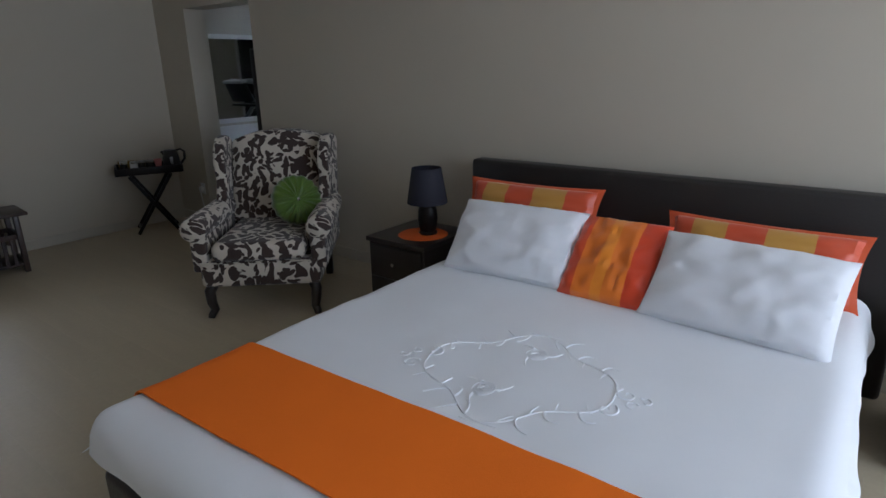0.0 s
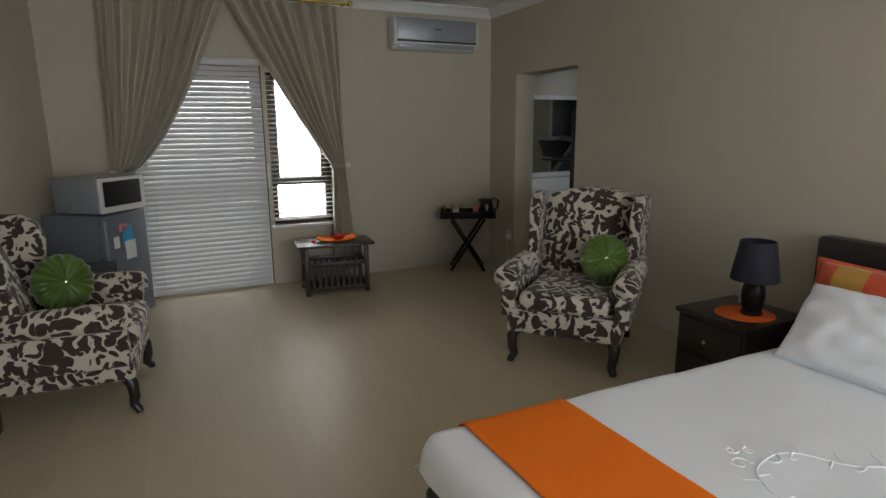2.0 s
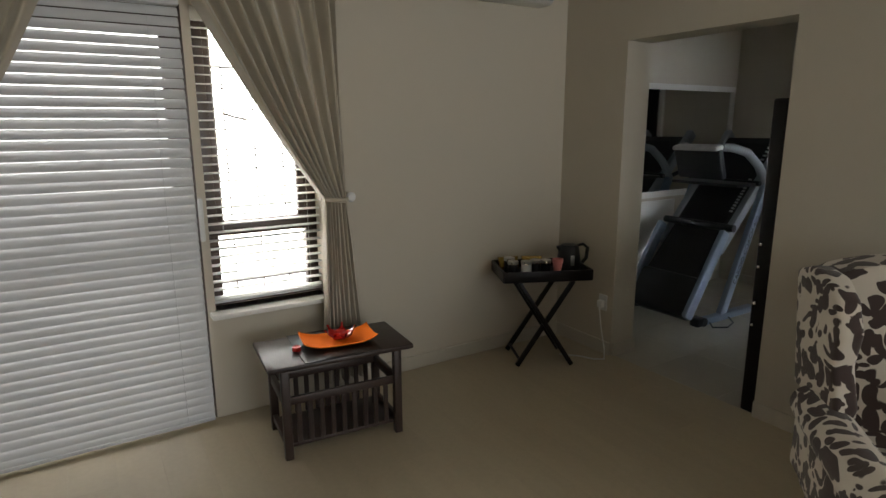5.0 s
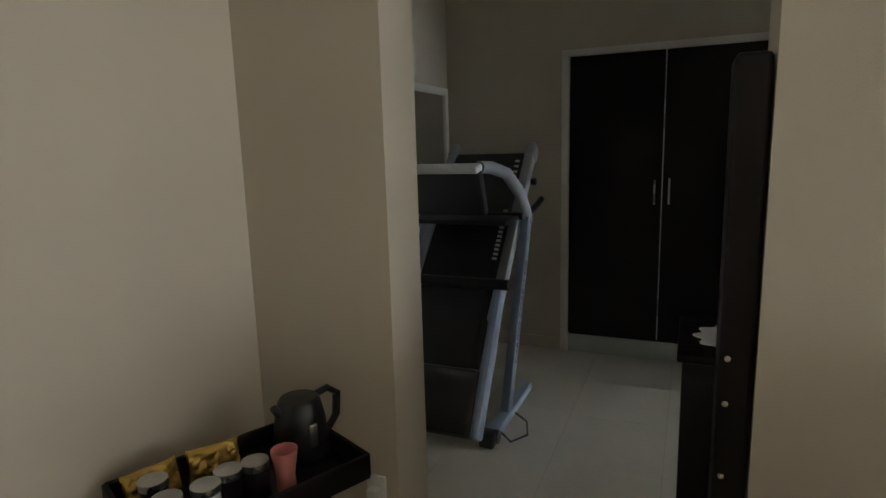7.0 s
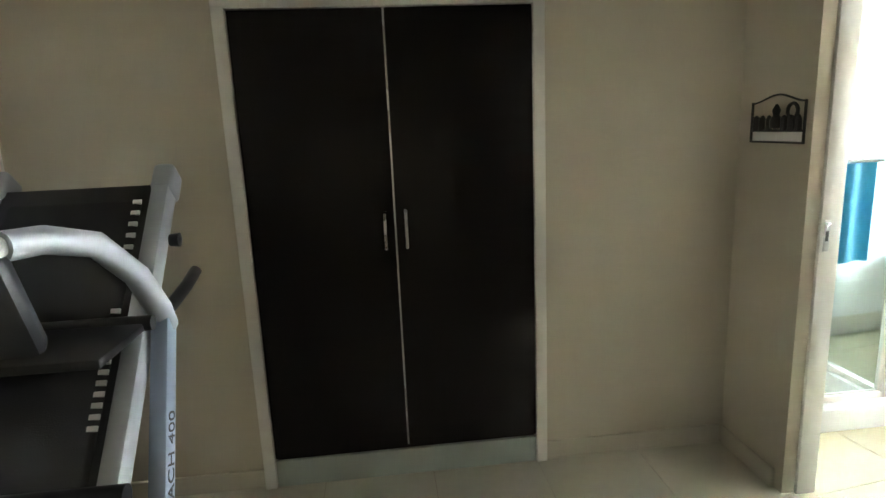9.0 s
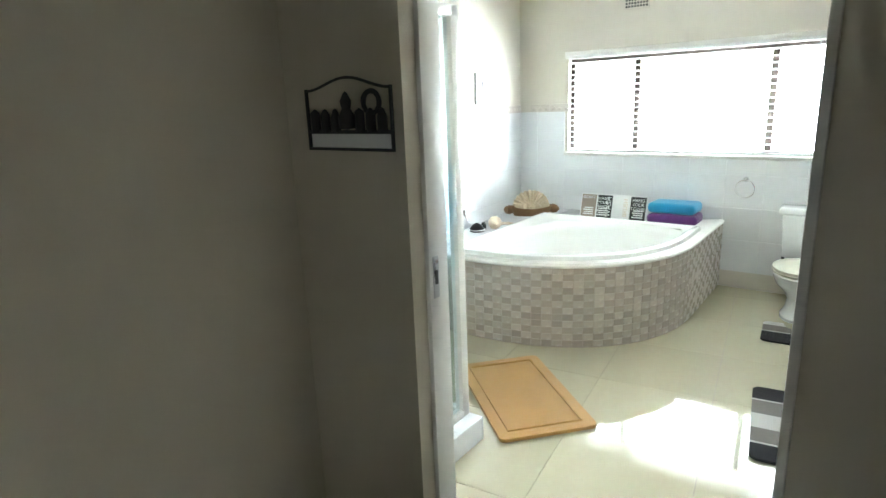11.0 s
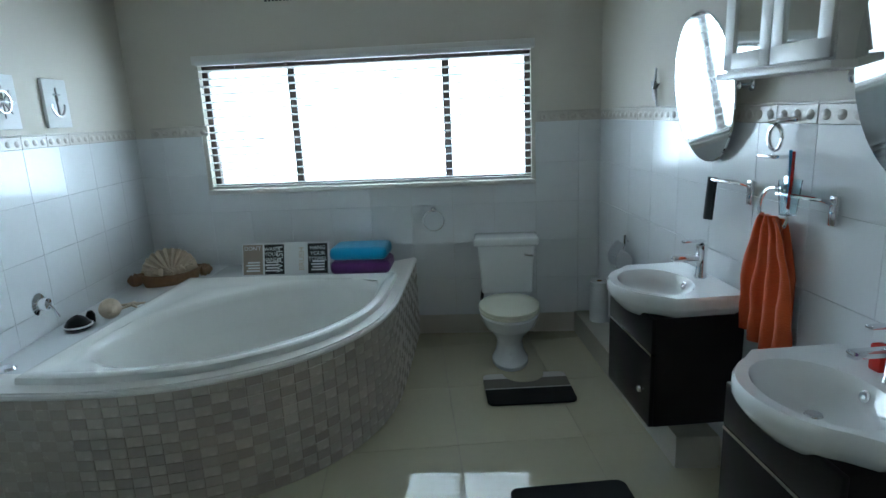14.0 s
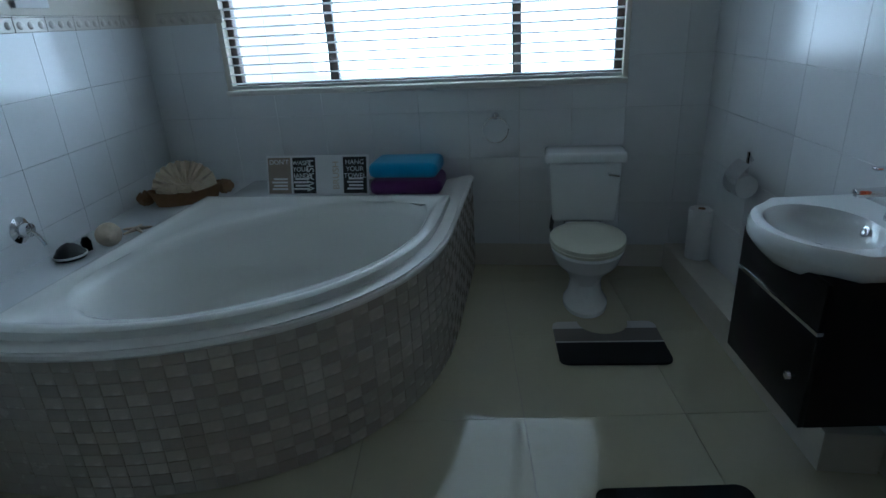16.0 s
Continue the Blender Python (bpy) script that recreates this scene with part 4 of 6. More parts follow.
single("kettle_cable", tube_bm([(3.555, 5.74, 0.35), (3.56, 5.72, 0.2), (3.54, 5.66, 0.06), (3.5, 5.62, 0.008), (3.44, 5.66, 0.008), (3.4, 5.74, 0.01), (3.3, 5.84, 0.012)], 0.005, 6), WHITEPL, "thin pale power cable hanging to the floor", "cable")

# fridge corner
FM = pose(-0.24, 5.36, 0, 0, 0, -34)
fg = thing("bar_fridge", FM @ pose(0, 0, 0), "grey bar fridge with papers stuck on its door", "fridge")
part("body", box_bm(-0.5, 0.0, 0.02, -0.03, 0.5, 0.9, 0.012), FRIDGE, fg)
fd = part("door", box_bm(-0.028, 0.002, 0.04, 0.02, 0.498, 0.895, 0.01), FRIDGE, fg)
part("handle", box_bm(0.02, 0.01, 0.45, 0.032, 0.03, 0.86, 0.004), GREYPL, fd, "slim silver handle")
for q in (0.05, 0.45):
    for x in (-0.45, -0.08):
        part("foot", cyl_bm((x, q, 0), (x, q, 0.02), 0.02, n=10), BLACKPL, fg)
for nm, y, z, w, h, mt in (("blue_note", 0.2, 0.66, 0.12, 0.13, BLUEP), ("white_note", 0.22, 0.52, 0.12, 0.15, PAPER), ("pink_note", 0.17, 0.75, 0.1, 0.06, PINK), ("small_note", 0.1, 0.63, 0.06, 0.09, PAPER)):
    single(nm, box_bm(0.0205, y, z, 0.0225, y + w, z + h), mt, nm.replace("_", " ") + " of paper stuck to the grey fridge door", "note", FM)
mw = thing("microwave", FM @ pose(0.02, 0.0, 0.902, 0, 0, -4), "silver microwave oven on top of the fridge", "microwave")
part("body", box_bm(-0.44, 0.02, 0.01, -0.03, 0.48, 0.28, 0.012), GREYPL, mw)
md = part("door", box_bm(-0.03, 0.02, 0.012, 0.0, 0.48, 0.278, 0.01), WHITEPL, mw, "pale rounded front")
part("window", box_bm(0.0, 0.05, 0.06, 0.006, 0.43, 0.25, 0.004), BLACKPL, md, "dark door window")
for q in (0.07, 0.43):
    for x in (-0.4, -0.07):
        part("foot", cyl_bm((x, q, 0), (x, q, 0.012), 0.015, n=8), BLACKPL, mw)
ct = thing("corner_table", pose(-0.36, 4.95, 0, 0, 0, 4), "small dark wooden table between armchair and fridge", "side table")
part("tabletop", box_bm(-0.24, -0.16, 0.57, 0.24, 0.16, 0.6, 0.008), ESPRESSO, ct)
for x in (-0.2, 0.2):
    for y in (-0.12, 0.12):
        part("leg", box_bm(x - 0.018, y - 0.018, 0, x + 0.018, y + 0.018, 0.57, 0.004), ESPRESSO, ct)


def curtain(name, x_out, x_in_top, side, label):
    """A tied-back curtain: it hangs from the rod, sweeps to the tie at one side, then falls straight."""
    zt, ztop, zb = 1.17, 2.66, 0.12
    tie_out, tie_in = x_out + side * 0.03, x_out - side * 0.1

    def at(u, v):
        z = zb + v * (ztop - zb)
        if z > zt:
            f = (z - zt) / (ztop - zt)
            xi = tie_in + (x_in_top - tie_in) * f ** (0.92 if side > 0 else 0.68)
            xo = tie_out + (x_out - tie_out) * f
            amp = 0.022 + 0.028 * f
        else:
            f = (zt - z) / (zt - zb)
            xi = tie_in - side * 0.03 * f
            xo = tie_out + side * 0.09 * f
            amp = 0.022 + 0.012 * f
        x = xo + (xi - xo) * u
        ph = u * 2 * math.pi * 8 + 1.3 * math.sin(u * 9) + 0.9 * noise.noise((u * 4, z * 1.5, side))
        y = 6.06 + amp * math.sin(ph) + 0.01 * noise.noise((u * 12, z * 4, 1.7))
        return x, y, z
    c = thing(name, pose(0, 0, 0), label, "curtain", "tied-back curtains")
    part("cloth", grid_bm(150, 46, at, 0.004), CURTAIN, c)
    k = part("tieback", tube_bm([(tie_in - side * 0.01, 6.02, zt), (x_out, 5.995, zt - 0.01), (tie_out + side * 0.02, 6.03, zt + 0.01), (tie_out + side * 0.02, 6.13, zt + 0.02), (x_out, 6.12, zt), (tie_in - side * 0.01, 6.09, zt)], 0.012, 8), CURTAIN, c)
    part("tie_knob", lathe_bm([(0.0, 0.0), (0.02, 0.004), (0.028, 0.02), (0.02, 0.036), (0.0, 0.04)], 16), WHITEPL, k, "round pale tie knob", pose(tie_out + side * 0.01, 6.035, zt + 0.005, 90, 0, 0))
    return c


curtain("curtain", 1.84, 0.86, 1, "beige silk curtain tied back beside the window")
curtain("curtain", -0.13, 0.84, -1, "beige silk curtain tied back beside the door")
rod = thing("curtain_rod", pose(0, 0, 0), "brass curtain rod with ball finials above the door", "curtain rod")
part("pole", cyl_bm((-0.25, 6.06, 2.69), (1.98, 6.06, 2.69), 0.014), BRASS, rod)
for x in (-0.25, 1.98):
    part("finial", lathe_bm([(0.0, -0.03), (0.02, -0.022), (0.028, 0.0), (0.02, 0.022), (0.0, 0.03)], 14), BRASS, rod, "", pose(x, 6.06, 2.69))
for x in (-0.2, 0.85, 1.93):
    part("bracket", box_bm(x - 0.01, 6.06, 2.68, x + 0.01, 6.2, 2.7, 0.003), BRASS, rod)

ac = thing("air_conditioner", pose(2.4, 6.2, 2.305) @ Matrix.Diagonal((1.02, 1, 1.02, 1)), "white and silver split air conditioner high on the wall", "air conditioner")
bm = bmesh.new()
pr = [(0, 0.0), (-0.12, 0.0), (-0.185, 0.045), (-0.2, 0.09), (-0.2, 0.25), (-0.17, 0.3), (0, 0.305)]
va = [bm.verts.new((0, y, z)) for y, z in pr]
vb = [bm.verts.new((0.92, y, z)) for y, z in pr]
bm.faces.new(va)
bm.faces.new(vb[::-1])
for i in range(len(pr)):
    k = (i + 1) % len(pr)
    bm.faces.new((va[i], va[k], vb[k], vb[i]))
bmesh.ops.recalc_face_normals(bm, faces=bm.faces[:])
bmesh.ops.bevel(bm, geom=bm.edges[:], offset=0.008, segments=2, affect="EDGES", profile=0.5)
part("case", bm, WHITEPL, ac)
part("front_panel", box_bm(0.03, -0.212, 0.085, 0.89, -0.199, 0.285, 0.006), GREYPL, ac, "silver front panel")
part("louvre", box_bm(0.05, -0.19, 0.018, 0.87, -0.176, 0.055, 0.003), GREYPL, ac, "", pose(0, -0.004, -0.006, 0, 0, 0))
part("air_slot", box_bm(0.03, -0.204, 0.066, 0.89, -0.19, 0.082), BLACKPL, ac)
part("badge", box_bm(0.42, -0.214, 0.185, 0.5, -0.211, 0.195), BLACKPL, ac)

# ---- dressing room things ----
cb = thing("built_in_cupboard", pose(6.12, 4.99, 0), "tall black two-door built-in cupboard with steel handles", "cupboard")
for s, (y0, y1) in ((-1, (-0.604, -0.004)), (1, (0.004, 0.604))):
    d = part("door", box_bm(0.0, y0, 0.14, 0.022, y1, 2.055, 0.003), BLACKGLOSS, cb)
    part("handle", tube_bm([(-0.0, s * 0.045, 1.08), (-0.025, s * 0.045, 1.085), (-0.025, s * 0.045, 1.235), (0.0, s * 0.045, 1.24)], 0.007, 8), STEEL, d, "brushed steel bar handle")
part("edge_strip", box_bm(0.0225, -0.0035, 0.14, 0.024, 0.0035, 2.05), STEEL, cb, "thin aluminium edge between the doors")
part("plinth", box_bm(0.0, -0.604, 0.0, 0.02, 0.604, 0.125, 0.002), mat("pale_green_board", (0.42, 0.47, 0.43), 0.3, vary=0.05, bump=0.0), cb, "pale glossy plinth board")
part("interior", box_bm(0.03, -0.6, 0.02, 0.5, 0.6, 2.03), BLACKGLOSS, cb)

mr = thing("wall_mirror", pose(0, 6.498, 0), "large wall mirror in a plain white frame", "mirror")
part("glass", box_bm(4.1, -0.018, 0.96, 6.03, -0.006, 1.86), MIRROR, mr, "silvered mirror glass")
for b in ((4.05, -0.03, 1.85, 6.08, 0, 1.9), (4.05, -0.03, 0.91, 6.08, 0, 0.965), (4.05, -0.03, 0.91, 4.105, 0, 1.9), (6.025, -0.03, 0.91, 6.08, 0, 1.9)):
    part("frame", box_bm(*b, 0.004), TRIM, mr)
setting("trim_lower_panel", box_bm(3.88, 6.478, 0.1, 5.3, 6.497, 0.88, 0.003), TRIM, "white painted lower wall panel below the mirror", "panel")

# folded treadmill
tm = thing("treadmill", pose(0, 0, 0), "grey folded treadmill with raised deck and console", "treadmill")
YN, YF = 5.7, 6.34


def beam_bm(p0, p1, w, d, bevel=0.008):
    """A straight box beam: w across y, d in its own plane."""
    p0, p1 = Vector(p0), Vector(p1)
    bm = box_bm(-d / 2, -w / 2, 0, d / 2, w / 2, (p1 - p0).length, bevel)
    ang = math.atan2(p1.x - p0.x, p1.z - p0.z)
    bm.transform(Matrix.Translation(p0) @ Matrix.Rotation(ang, 4, "Y"))
    return bm


for y in (YN, YF):
    up = part("upright", beam_bm((4.93, y, 0.04), (5.38, y, 1.07), 0.05, 0.075), BLUEGREY, tm, "sloping blue grey upright")
    part("base_foot", box_bm(4.62, y - 0.035, 0.0, 5.36, y + 0.035, 0.055, 0.012), BLUEGREY, tm)
    part("end_cap", box_bm(4.58, y - 0.04, 0.0, 4.68, y + 0.04, 0.07, 0.015), BLACKPL, tm)
    part("side_rail", beam_bm((4.9, y + (0.06 if y == YN else -0.06), 0.55), (5.7, y + (0.06 if y == YN else -0.06), 1.42), 0.055, 0.08), GREYPL, tm, "silver deck side rail")
    part("lower_rail", beam_bm((4.52, y + (0.03 if y == YN else -0.03), 0.07), (4.93, y + (0.03 if y == YN else -0.03), 0.72), 0.05, 0.1, 0.02), BLUEGREY, tm, "blue grey lower side rail")
    part("rail_cap", box_bm(-0.05, -0.035, -0.05, 0.05, 0.035, 0.06, 0.02, 3), GREYPL, tm, "", pose(5.72, y + (0.06 if y == YN else -0.06), 1.43, 0, 42, 0))
    q = 1 if y == YN else -1
    part("handle_arm", tube_bm([(4.95, y + q * 0.14, 1.375), (5.05, y + q * 0.11, 1.37), (5.18, y + q * 0.06, 1.33), (5.29, y + q * 0.02, 1.22), (5.36, y, 1.1), (5.39, y, 1.04)], 0.034, 12), GREYPL, tm, "curved silver handlebar")
    part("grip", tube_bm([(5.42, y, 1.08), (5.55, y - (0.02 if y == YN else -0.02), 1.12), (5.62, y - (0.03 if y == YN else -0.03), 1.15)], 0.02, 10), BLACKPL, tm, "black foam grip")
    part("wheel", cyl_bm((4.66, y - 0.045, 0.035), (4.66, y + 0.045, 0.035), 0.035, n=16), BLACKPL, tm)
dk = part("deck", beam_bm((4.62, (YN + YF) / 2, 0.24), (5.71, (YN + YF) / 2, 1.42), 0.48, 0.05), BLACKPL, tm)
part("belt", beam_bm((4.64, (YN + YF) / 2, 0.26), (5.67, (YN + YF) / 2, 1.375), 0.42, 0.075, 0.02), RUBBER, dk, "black running belt")
part("motor_hood", beam_bm((4.56, (YN + YF) / 2, 0.05), (4.74, (YN + YF) / 2, 0.34), 0.54, 0.17, 0.04), BLACKPL, tm)
part("cross_bar", cyl_bm((5.0, YN, 0.74), (5.0, YF, 0.74), 0.03), BLACKPL, tm, "black cross brace")
part("cross_bar", cyl_bm((5.3, YN, 1.08), (5.3, YF, 1.08), 0.022), BLACKPL, tm)
part("cross_bar", box_bm(5.02, YN + 0.02, 1.06, 5.3, YF - 0.02, 1.085, 0.006), BLACKPL, tm)
con = part("console", beam_bm((5.0, (YN + YF) / 2, 1.12), (4.91, (YN + YF) / 2, 1.36), 0.42, 0.06, 0.025), mat("dark_console_plastic", (0.02, 0.022, 0.026), 0.35, vary=0.1, bump=0.02), tm, "dark rounded console back")
vis = box_bm(-0.06, -0.2, 0.0, 0.06, 0.2, 0.035, 0.012)
for v in vis.verts:
    v.co.z += 0.035 * (1 - (v.co.y / 0.2) ** 2)
part("console_top", vis, mat("pale_silver_plastic", (0.6, 0.61, 0.62), 0.35, vary=0.05, bump=0.0), con, "pale silver curved top", pose(4.915, (YN + YF) / 2, 1.35, 0, -10, 0))
for y, sgn in ((YN - 0.0262, 1),):
    text_part("CARDIO COACH 400", 0.062, Matrix(((0.4, -0.9165, 0, 5.155), (0, 0, -1, y), (0.9165, 0.4, 0, 0.555), (0, 0, 0, 1))), tm, INK, label="dark model lettering along the upright")
for k in range(18):
    f = 0.5 + (0.019 if k < 12 else 0.0265) * k
    part("print_mark", box_bm(-0.004, -0.013, -0.007, 0.004, 0.013, 0.007), PAPER, dk, "small pale printed mark", pose(4.62 + 1.09 * f, YN + 0.125, 0.24 + 1.18 * f, 0, 42.7, 0) @ pose(-0.036, 0, 0))
part("lock_knob", lathe_bm([(0.0, 0.0), (0.02, 0.0), (0.024, 0.03), (0.0, 0.036)], 12), BLACKPL, tm, "", pose(5.6, YN + 0.03, 1.26, 90, 0, 0))
single("treadmill_cable", tube_bm([(4.75, 5.68, 0.02), (4.68, 5.6, 0.008), (4.78, 5.54, 0.008), (4.92, 5.58, 0.008), (4.98, 5.66, 0.02)], 0.006, 6), BLACKPL, "black power cable looped at the treadmill foot", "cable")

# dark chest and tall board just inside the opening
cs = thing("drawer_chest", pose(3.835, 4.3, 0), "black chest of drawers with a cloth on top", "chest of drawers")
part("body", box_bm(0.0, 0.0, 0.04, 0.42, 0.52, 0.835, 0.006), BLACKGLOSS, cs)
part("top", box_bm(-0.005, -0.01, 0.835, 0.43, 0.535, 0.86, 0.006), BLACKGLOSS, cs)
for k in range(4):
    d = part("drawer", box_bm(0.42, 0.02, 0.07 + 0.19 * k, 0.435, 0.5, 0.25 + 0.19 * k, 0.004), BLACKGLOSS, cs)
    part("knob", lathe_bm([(0.0, 0.0), (0.008, 0.0), (0.014, 0.016), (0.0, 0.022)], 10), STEEL, d, "", pose(0.435, 0.26, 0.16 + 0.19 * k, 0, 90, 0))
for x in (0.03, 0.39):
    for y in (0.04, 0.48):
        part("foot", box_bm(x - 0.02, y - 0.02, 0, x + 0.02, y + 0.02, 0.04), BLACKGLOSS, cs)
bm = bmesh.new()
ring = [bm.verts.new(((0.15 + 0.012 * math.cos(12 * t)) * math.cos(t), (0.15 + 0.012 * math.cos(12 * t)) * math.sin(t), 0.0)) for t in [2 * math.pi * i / 96 for i in range(96)]]
f = bm.faces.new(ring)
r = bmesh.ops.extrude_face_region(bm, geom=[f])
bmesh.ops.translate(bm, vec=(0, 0, 0.003), verts=[v for v in r["geom"] if isinstance(v, bmesh.types.BMVert)])
single("scalloped_doily", bm, COTTON, "round white scalloped cloth on the black chest", "doily", pose(4.03, 4.63, 0.861))
bo = thing("tall_board", pose(3.612, 4.655, 0), "tall black bolted board standing in the opening", "board")
part("panel", box_bm(0.0, 0.0, 0.0, 0.168, 0.08, 1.68, 0.014, 3), BLACKGLOSS, bo)
for z in (0.5, 0.62, 0.82, 0.94):
    part("bolt", lathe_bm([(0.0, 0.0), (0.009, 0.0), (0.008, 0.005), (0.0, 0.007)], 10), CHROME, bo, "", pose(0.0, 0.06, z, 0, -90, 0))

# metal welcome sign
sg = thing("welcome_sign", pose(5.875, 3.452, 1.55), "dark metal welcome sign with cut-out bottles on the wall", "sign")
part("backing", box_bm(-0.155, -0.004, -0.085, 0.155, 0.0, -0.045, 0.001), PAPER, sg, "pale lettered strip")
for b in ((-0.16, 0.0, -0.09, 0.16, 0.008, -0.082), (-0.16, 0.0, -0.045, 0.16, 0.008, -0.035), (-0.16, 0.0, -0.09, -0.152, 0.008, 0.075), (0.152, 0.0, -0.09, 0.16, 0.008, 0.075)):
    part("frame_bar", box_bm(*b, 0.001), INK, sg)
part("arched_top", tube_bm([(-0.156 + 0.312 * i / 20, 0.004, 0.07 + 0.03 * math.sin(math.pi * i / 20) ** 2) for i in range(21)], 0.004, 6), INK, sg)
for k, x in enumerate((-0.125, -0.085, -0.045, 0.045, 0.085, 0.125)):
    part("picket", lathe_bm([(0.0, -0.04), (0.013, -0.04), (0.013, 0.0 + 0.006 * (k % 3)), (0.006, 0.018), (0.0, 0.022)], 8), INK, sg, "", pose(x, 0.006, 0))
part("figure", lathe_bm([(0.0, -0.035), (0.022, -0.03), (0.024, 0.0), (0.012, 0.02), (0.016, 0.04), (0.006, 0.06), (0.0, 0.065)], 12), INK, sg, "", pose(0.0, 0.008, 0))
part("wreath", tube_bm([(-0.09 + 0.028 * math.cos(t), 0.006, 0.035 + 0.028 * math.sin(t)) for t in [2 * math.pi * i / 16 for i in range(17)]], 0.007, 6), INK, sg)

# ---- bathroom things ----
# corner bath: panel follows a rounded line from the window wall to the side wall
def panel_line(n):
    pts = [(5.695, -0.5 + 0.8 * i / 6) for i in range(7)]
    for i in range(n + 1):
        t = math.pi / 2 * i / n
        pts.append((6.95 - 1.255 * math.cos(t) ** 0.87, 0.35 + 1.13 * math.sin(t) ** 0.87))
    return pts + [(7.14, 1.48), (7.33, 1.48)]


PL = panel_line(40)
bath = thing("corner_bath", pose(0, 0, 0), "white corner bath in a curved mosaic-tiled surround", "bath")
# the tub outline, anticlockwise, with equal count in each ring
out = [(5.75, 0.01), (5.75, 0.17)]
for i in range(41):
    t = math.pi / 2 * i / 40
    out.append((6.92 - 1.17 * math.cos(t) ** 0.87, 0.33 + 1.085 * math.sin(t) ** 0.87))
out += [(7.06, 1.41)] + [(7.065, 1.3 - 0.18 * k) for k in range(7)]
out += [(7.06 - 0.18 * k, 0.01) for k in range(0, 7)]


def shrink(k, blend=0.0, size=1.0, cx=6.4, cy=0.66):
    """The tub's outline drawn in towards its middle, blended into the long oval of the bathing well."""
    pts = []
    for x, y in out:
        a = math.atan2(y - cy, x - cx) - 0.81
        r = size * 0.71 * 0.44 / math.hypot(0.44 * math.cos(a), 0.71 * math.sin(a))
        ex, ey = cx + r * math.cos(a + 0.81), cy + r * math.sin(a + 0.81)
        ox, oy = cx + (x - cx) * k, cy + (y - cy) * k
        pts.append((ox + (ex - ox) * blend, oy + (ey - oy) * blend))
    return pts


# surround: a solid ring wall plus ledges, open in the middle for the tub
sur = bmesh.new()
m_n = len(PL)
top_o = [sur.verts.new((x, y, 0.55)) for x, y in PL]
bot_o = [sur.verts.new((x, y, 0.0)) for x, y in PL]
top_i = [sur.verts.new((x + 0.07, y - 0.07, 0.55)) for x, y in PL]
for i in range(m_n - 1):
    sur.faces.new((bot_o[i], bot_o[i + 1], top_o[i + 1], top_o[i]))
    sur.faces.new((top_o[i], top_o[i + 1], top_i[i + 1], top_i[i]))
part("surround", sur, GROUT, bath)
part("rim_ledge", grid_bm(len(PL) - 1, 3, lambda u, v: (lambda p: (p[0] + (6.6 - p[0]) * 0.14 * v, p[1] + (0.3 - p[1]) * 0.14 * v, 0.553 + 0.004 * v))(PL[round(u * (len(PL) - 1))]), 0.012), TRIM, bath, "white ledge strip round the tub")
part("ledge", prism_bm([(7.03, -0.498), (lw(-0.498, 0.002), -0.498), (lw(1.47, 0.002), 1.47), (7.03, 1.45)], 0.5, 0.545), TILE_W, bath, "white tiled ledge along the wall")
part("ledge", box_bm(5.71, -0.498, 0.5, 7.03, 0.03, 0.545, 0.003), TILE_W, bath, "white tiled ledge below the window")
tub = bmesh.new()
levels = [(1.0, 0, 1, 0.5), (1.005, 0, 1, 0.575), (1.0, 0, 1, 0.594), (0.98, 0, 1, 0.602), (0.95, 0, 1, 0.603), (0.925, 0, 1, 0.596), (0.91, 0.04, 1, 0.586), (0.9, 0.5, 1.02, 0.582), (0.9, 1, 1.06, 0.578),
          (0.9, 1, 1.02, 0.566), (0.9, 1, 0.99, 0.53), (0.9, 1, 0.93, 0.38), (0.9, 1, 0.86, 0.27), (0.9, 1, 0.74, 0.23), (0.9, 1, 0.4, 0.222)]
rings = [[tub.verts.new((x, y, z)) for x, y in shrink(k, bl, sz)] for k, bl, sz, z in levels]
for a, b in zip(rings, rings[1:]):
    for i in range(len(a)):
        k = (i + 1) % len(a)
        tub.faces.new((a[i], a[k], b[k], b[i]))
tub.faces.new(rings[-1])
part("tub", tub, ACRYLIC, bath, "glossy white moulded tub")
# silver edge trim along the top of the panel
part("edge_trim", tube_bm([(x, y, 0.547) for x, y in PL], 0.014, 8), TRIM, bath, "pale edge trim on the panel top")
part("drain", lathe_bm([(0.0, 0.0), (0.03, 0.0), (0.03, 0.004), (0.0, 0.006)], 18), CHROME, bath, "", pose(6.4, 0.66, 0.223))
part("overflow_plug", lathe_bm([(0.0, 0.0), (0.035, 0.0), (0.028, 0.012), (0.0, 0.016)], 18), CHROME, bath, "", pose(lw(1.22, 0.1), 1.22, 0.546))
# mosaic pieces on the curved panel
TW, TH = 0.066, 0.0445
mos_box = lambda bm=None: box_bm(-TW / 2 + 0.0008, -0.004, -TH / 2 + 0.0008, TW / 2 - 0.0008, 0.004, TH / 2 - 0.0008, 0.002, 1, bm=bm)
me_mos = [mesh_of("mosaic_tile", mos_box(), m_, False) for m_ in (MOSAIC, MOSAIC_L)]
acc = [0.0]
for a, b in zip(PL, PL[1:]):
    acc.append(acc[-1] + math.dist(a, b))


def along(s):
    s = min(max(s, 0.0), acc[-1] - 1e-6)
    i = max(k for k in range(len(acc)) if acc[k] <= s)
    f = (s - acc[i]) / (acc[i + 1] - acc[i])
    a, b = PL[i], PL[i + 1]
    return a[0] + (b[0] - a[0]) * f, a[1] + (b[1] - a[1]) * f, math.degrees(math.atan2(b[1] - a[1], b[0] - a[0]))


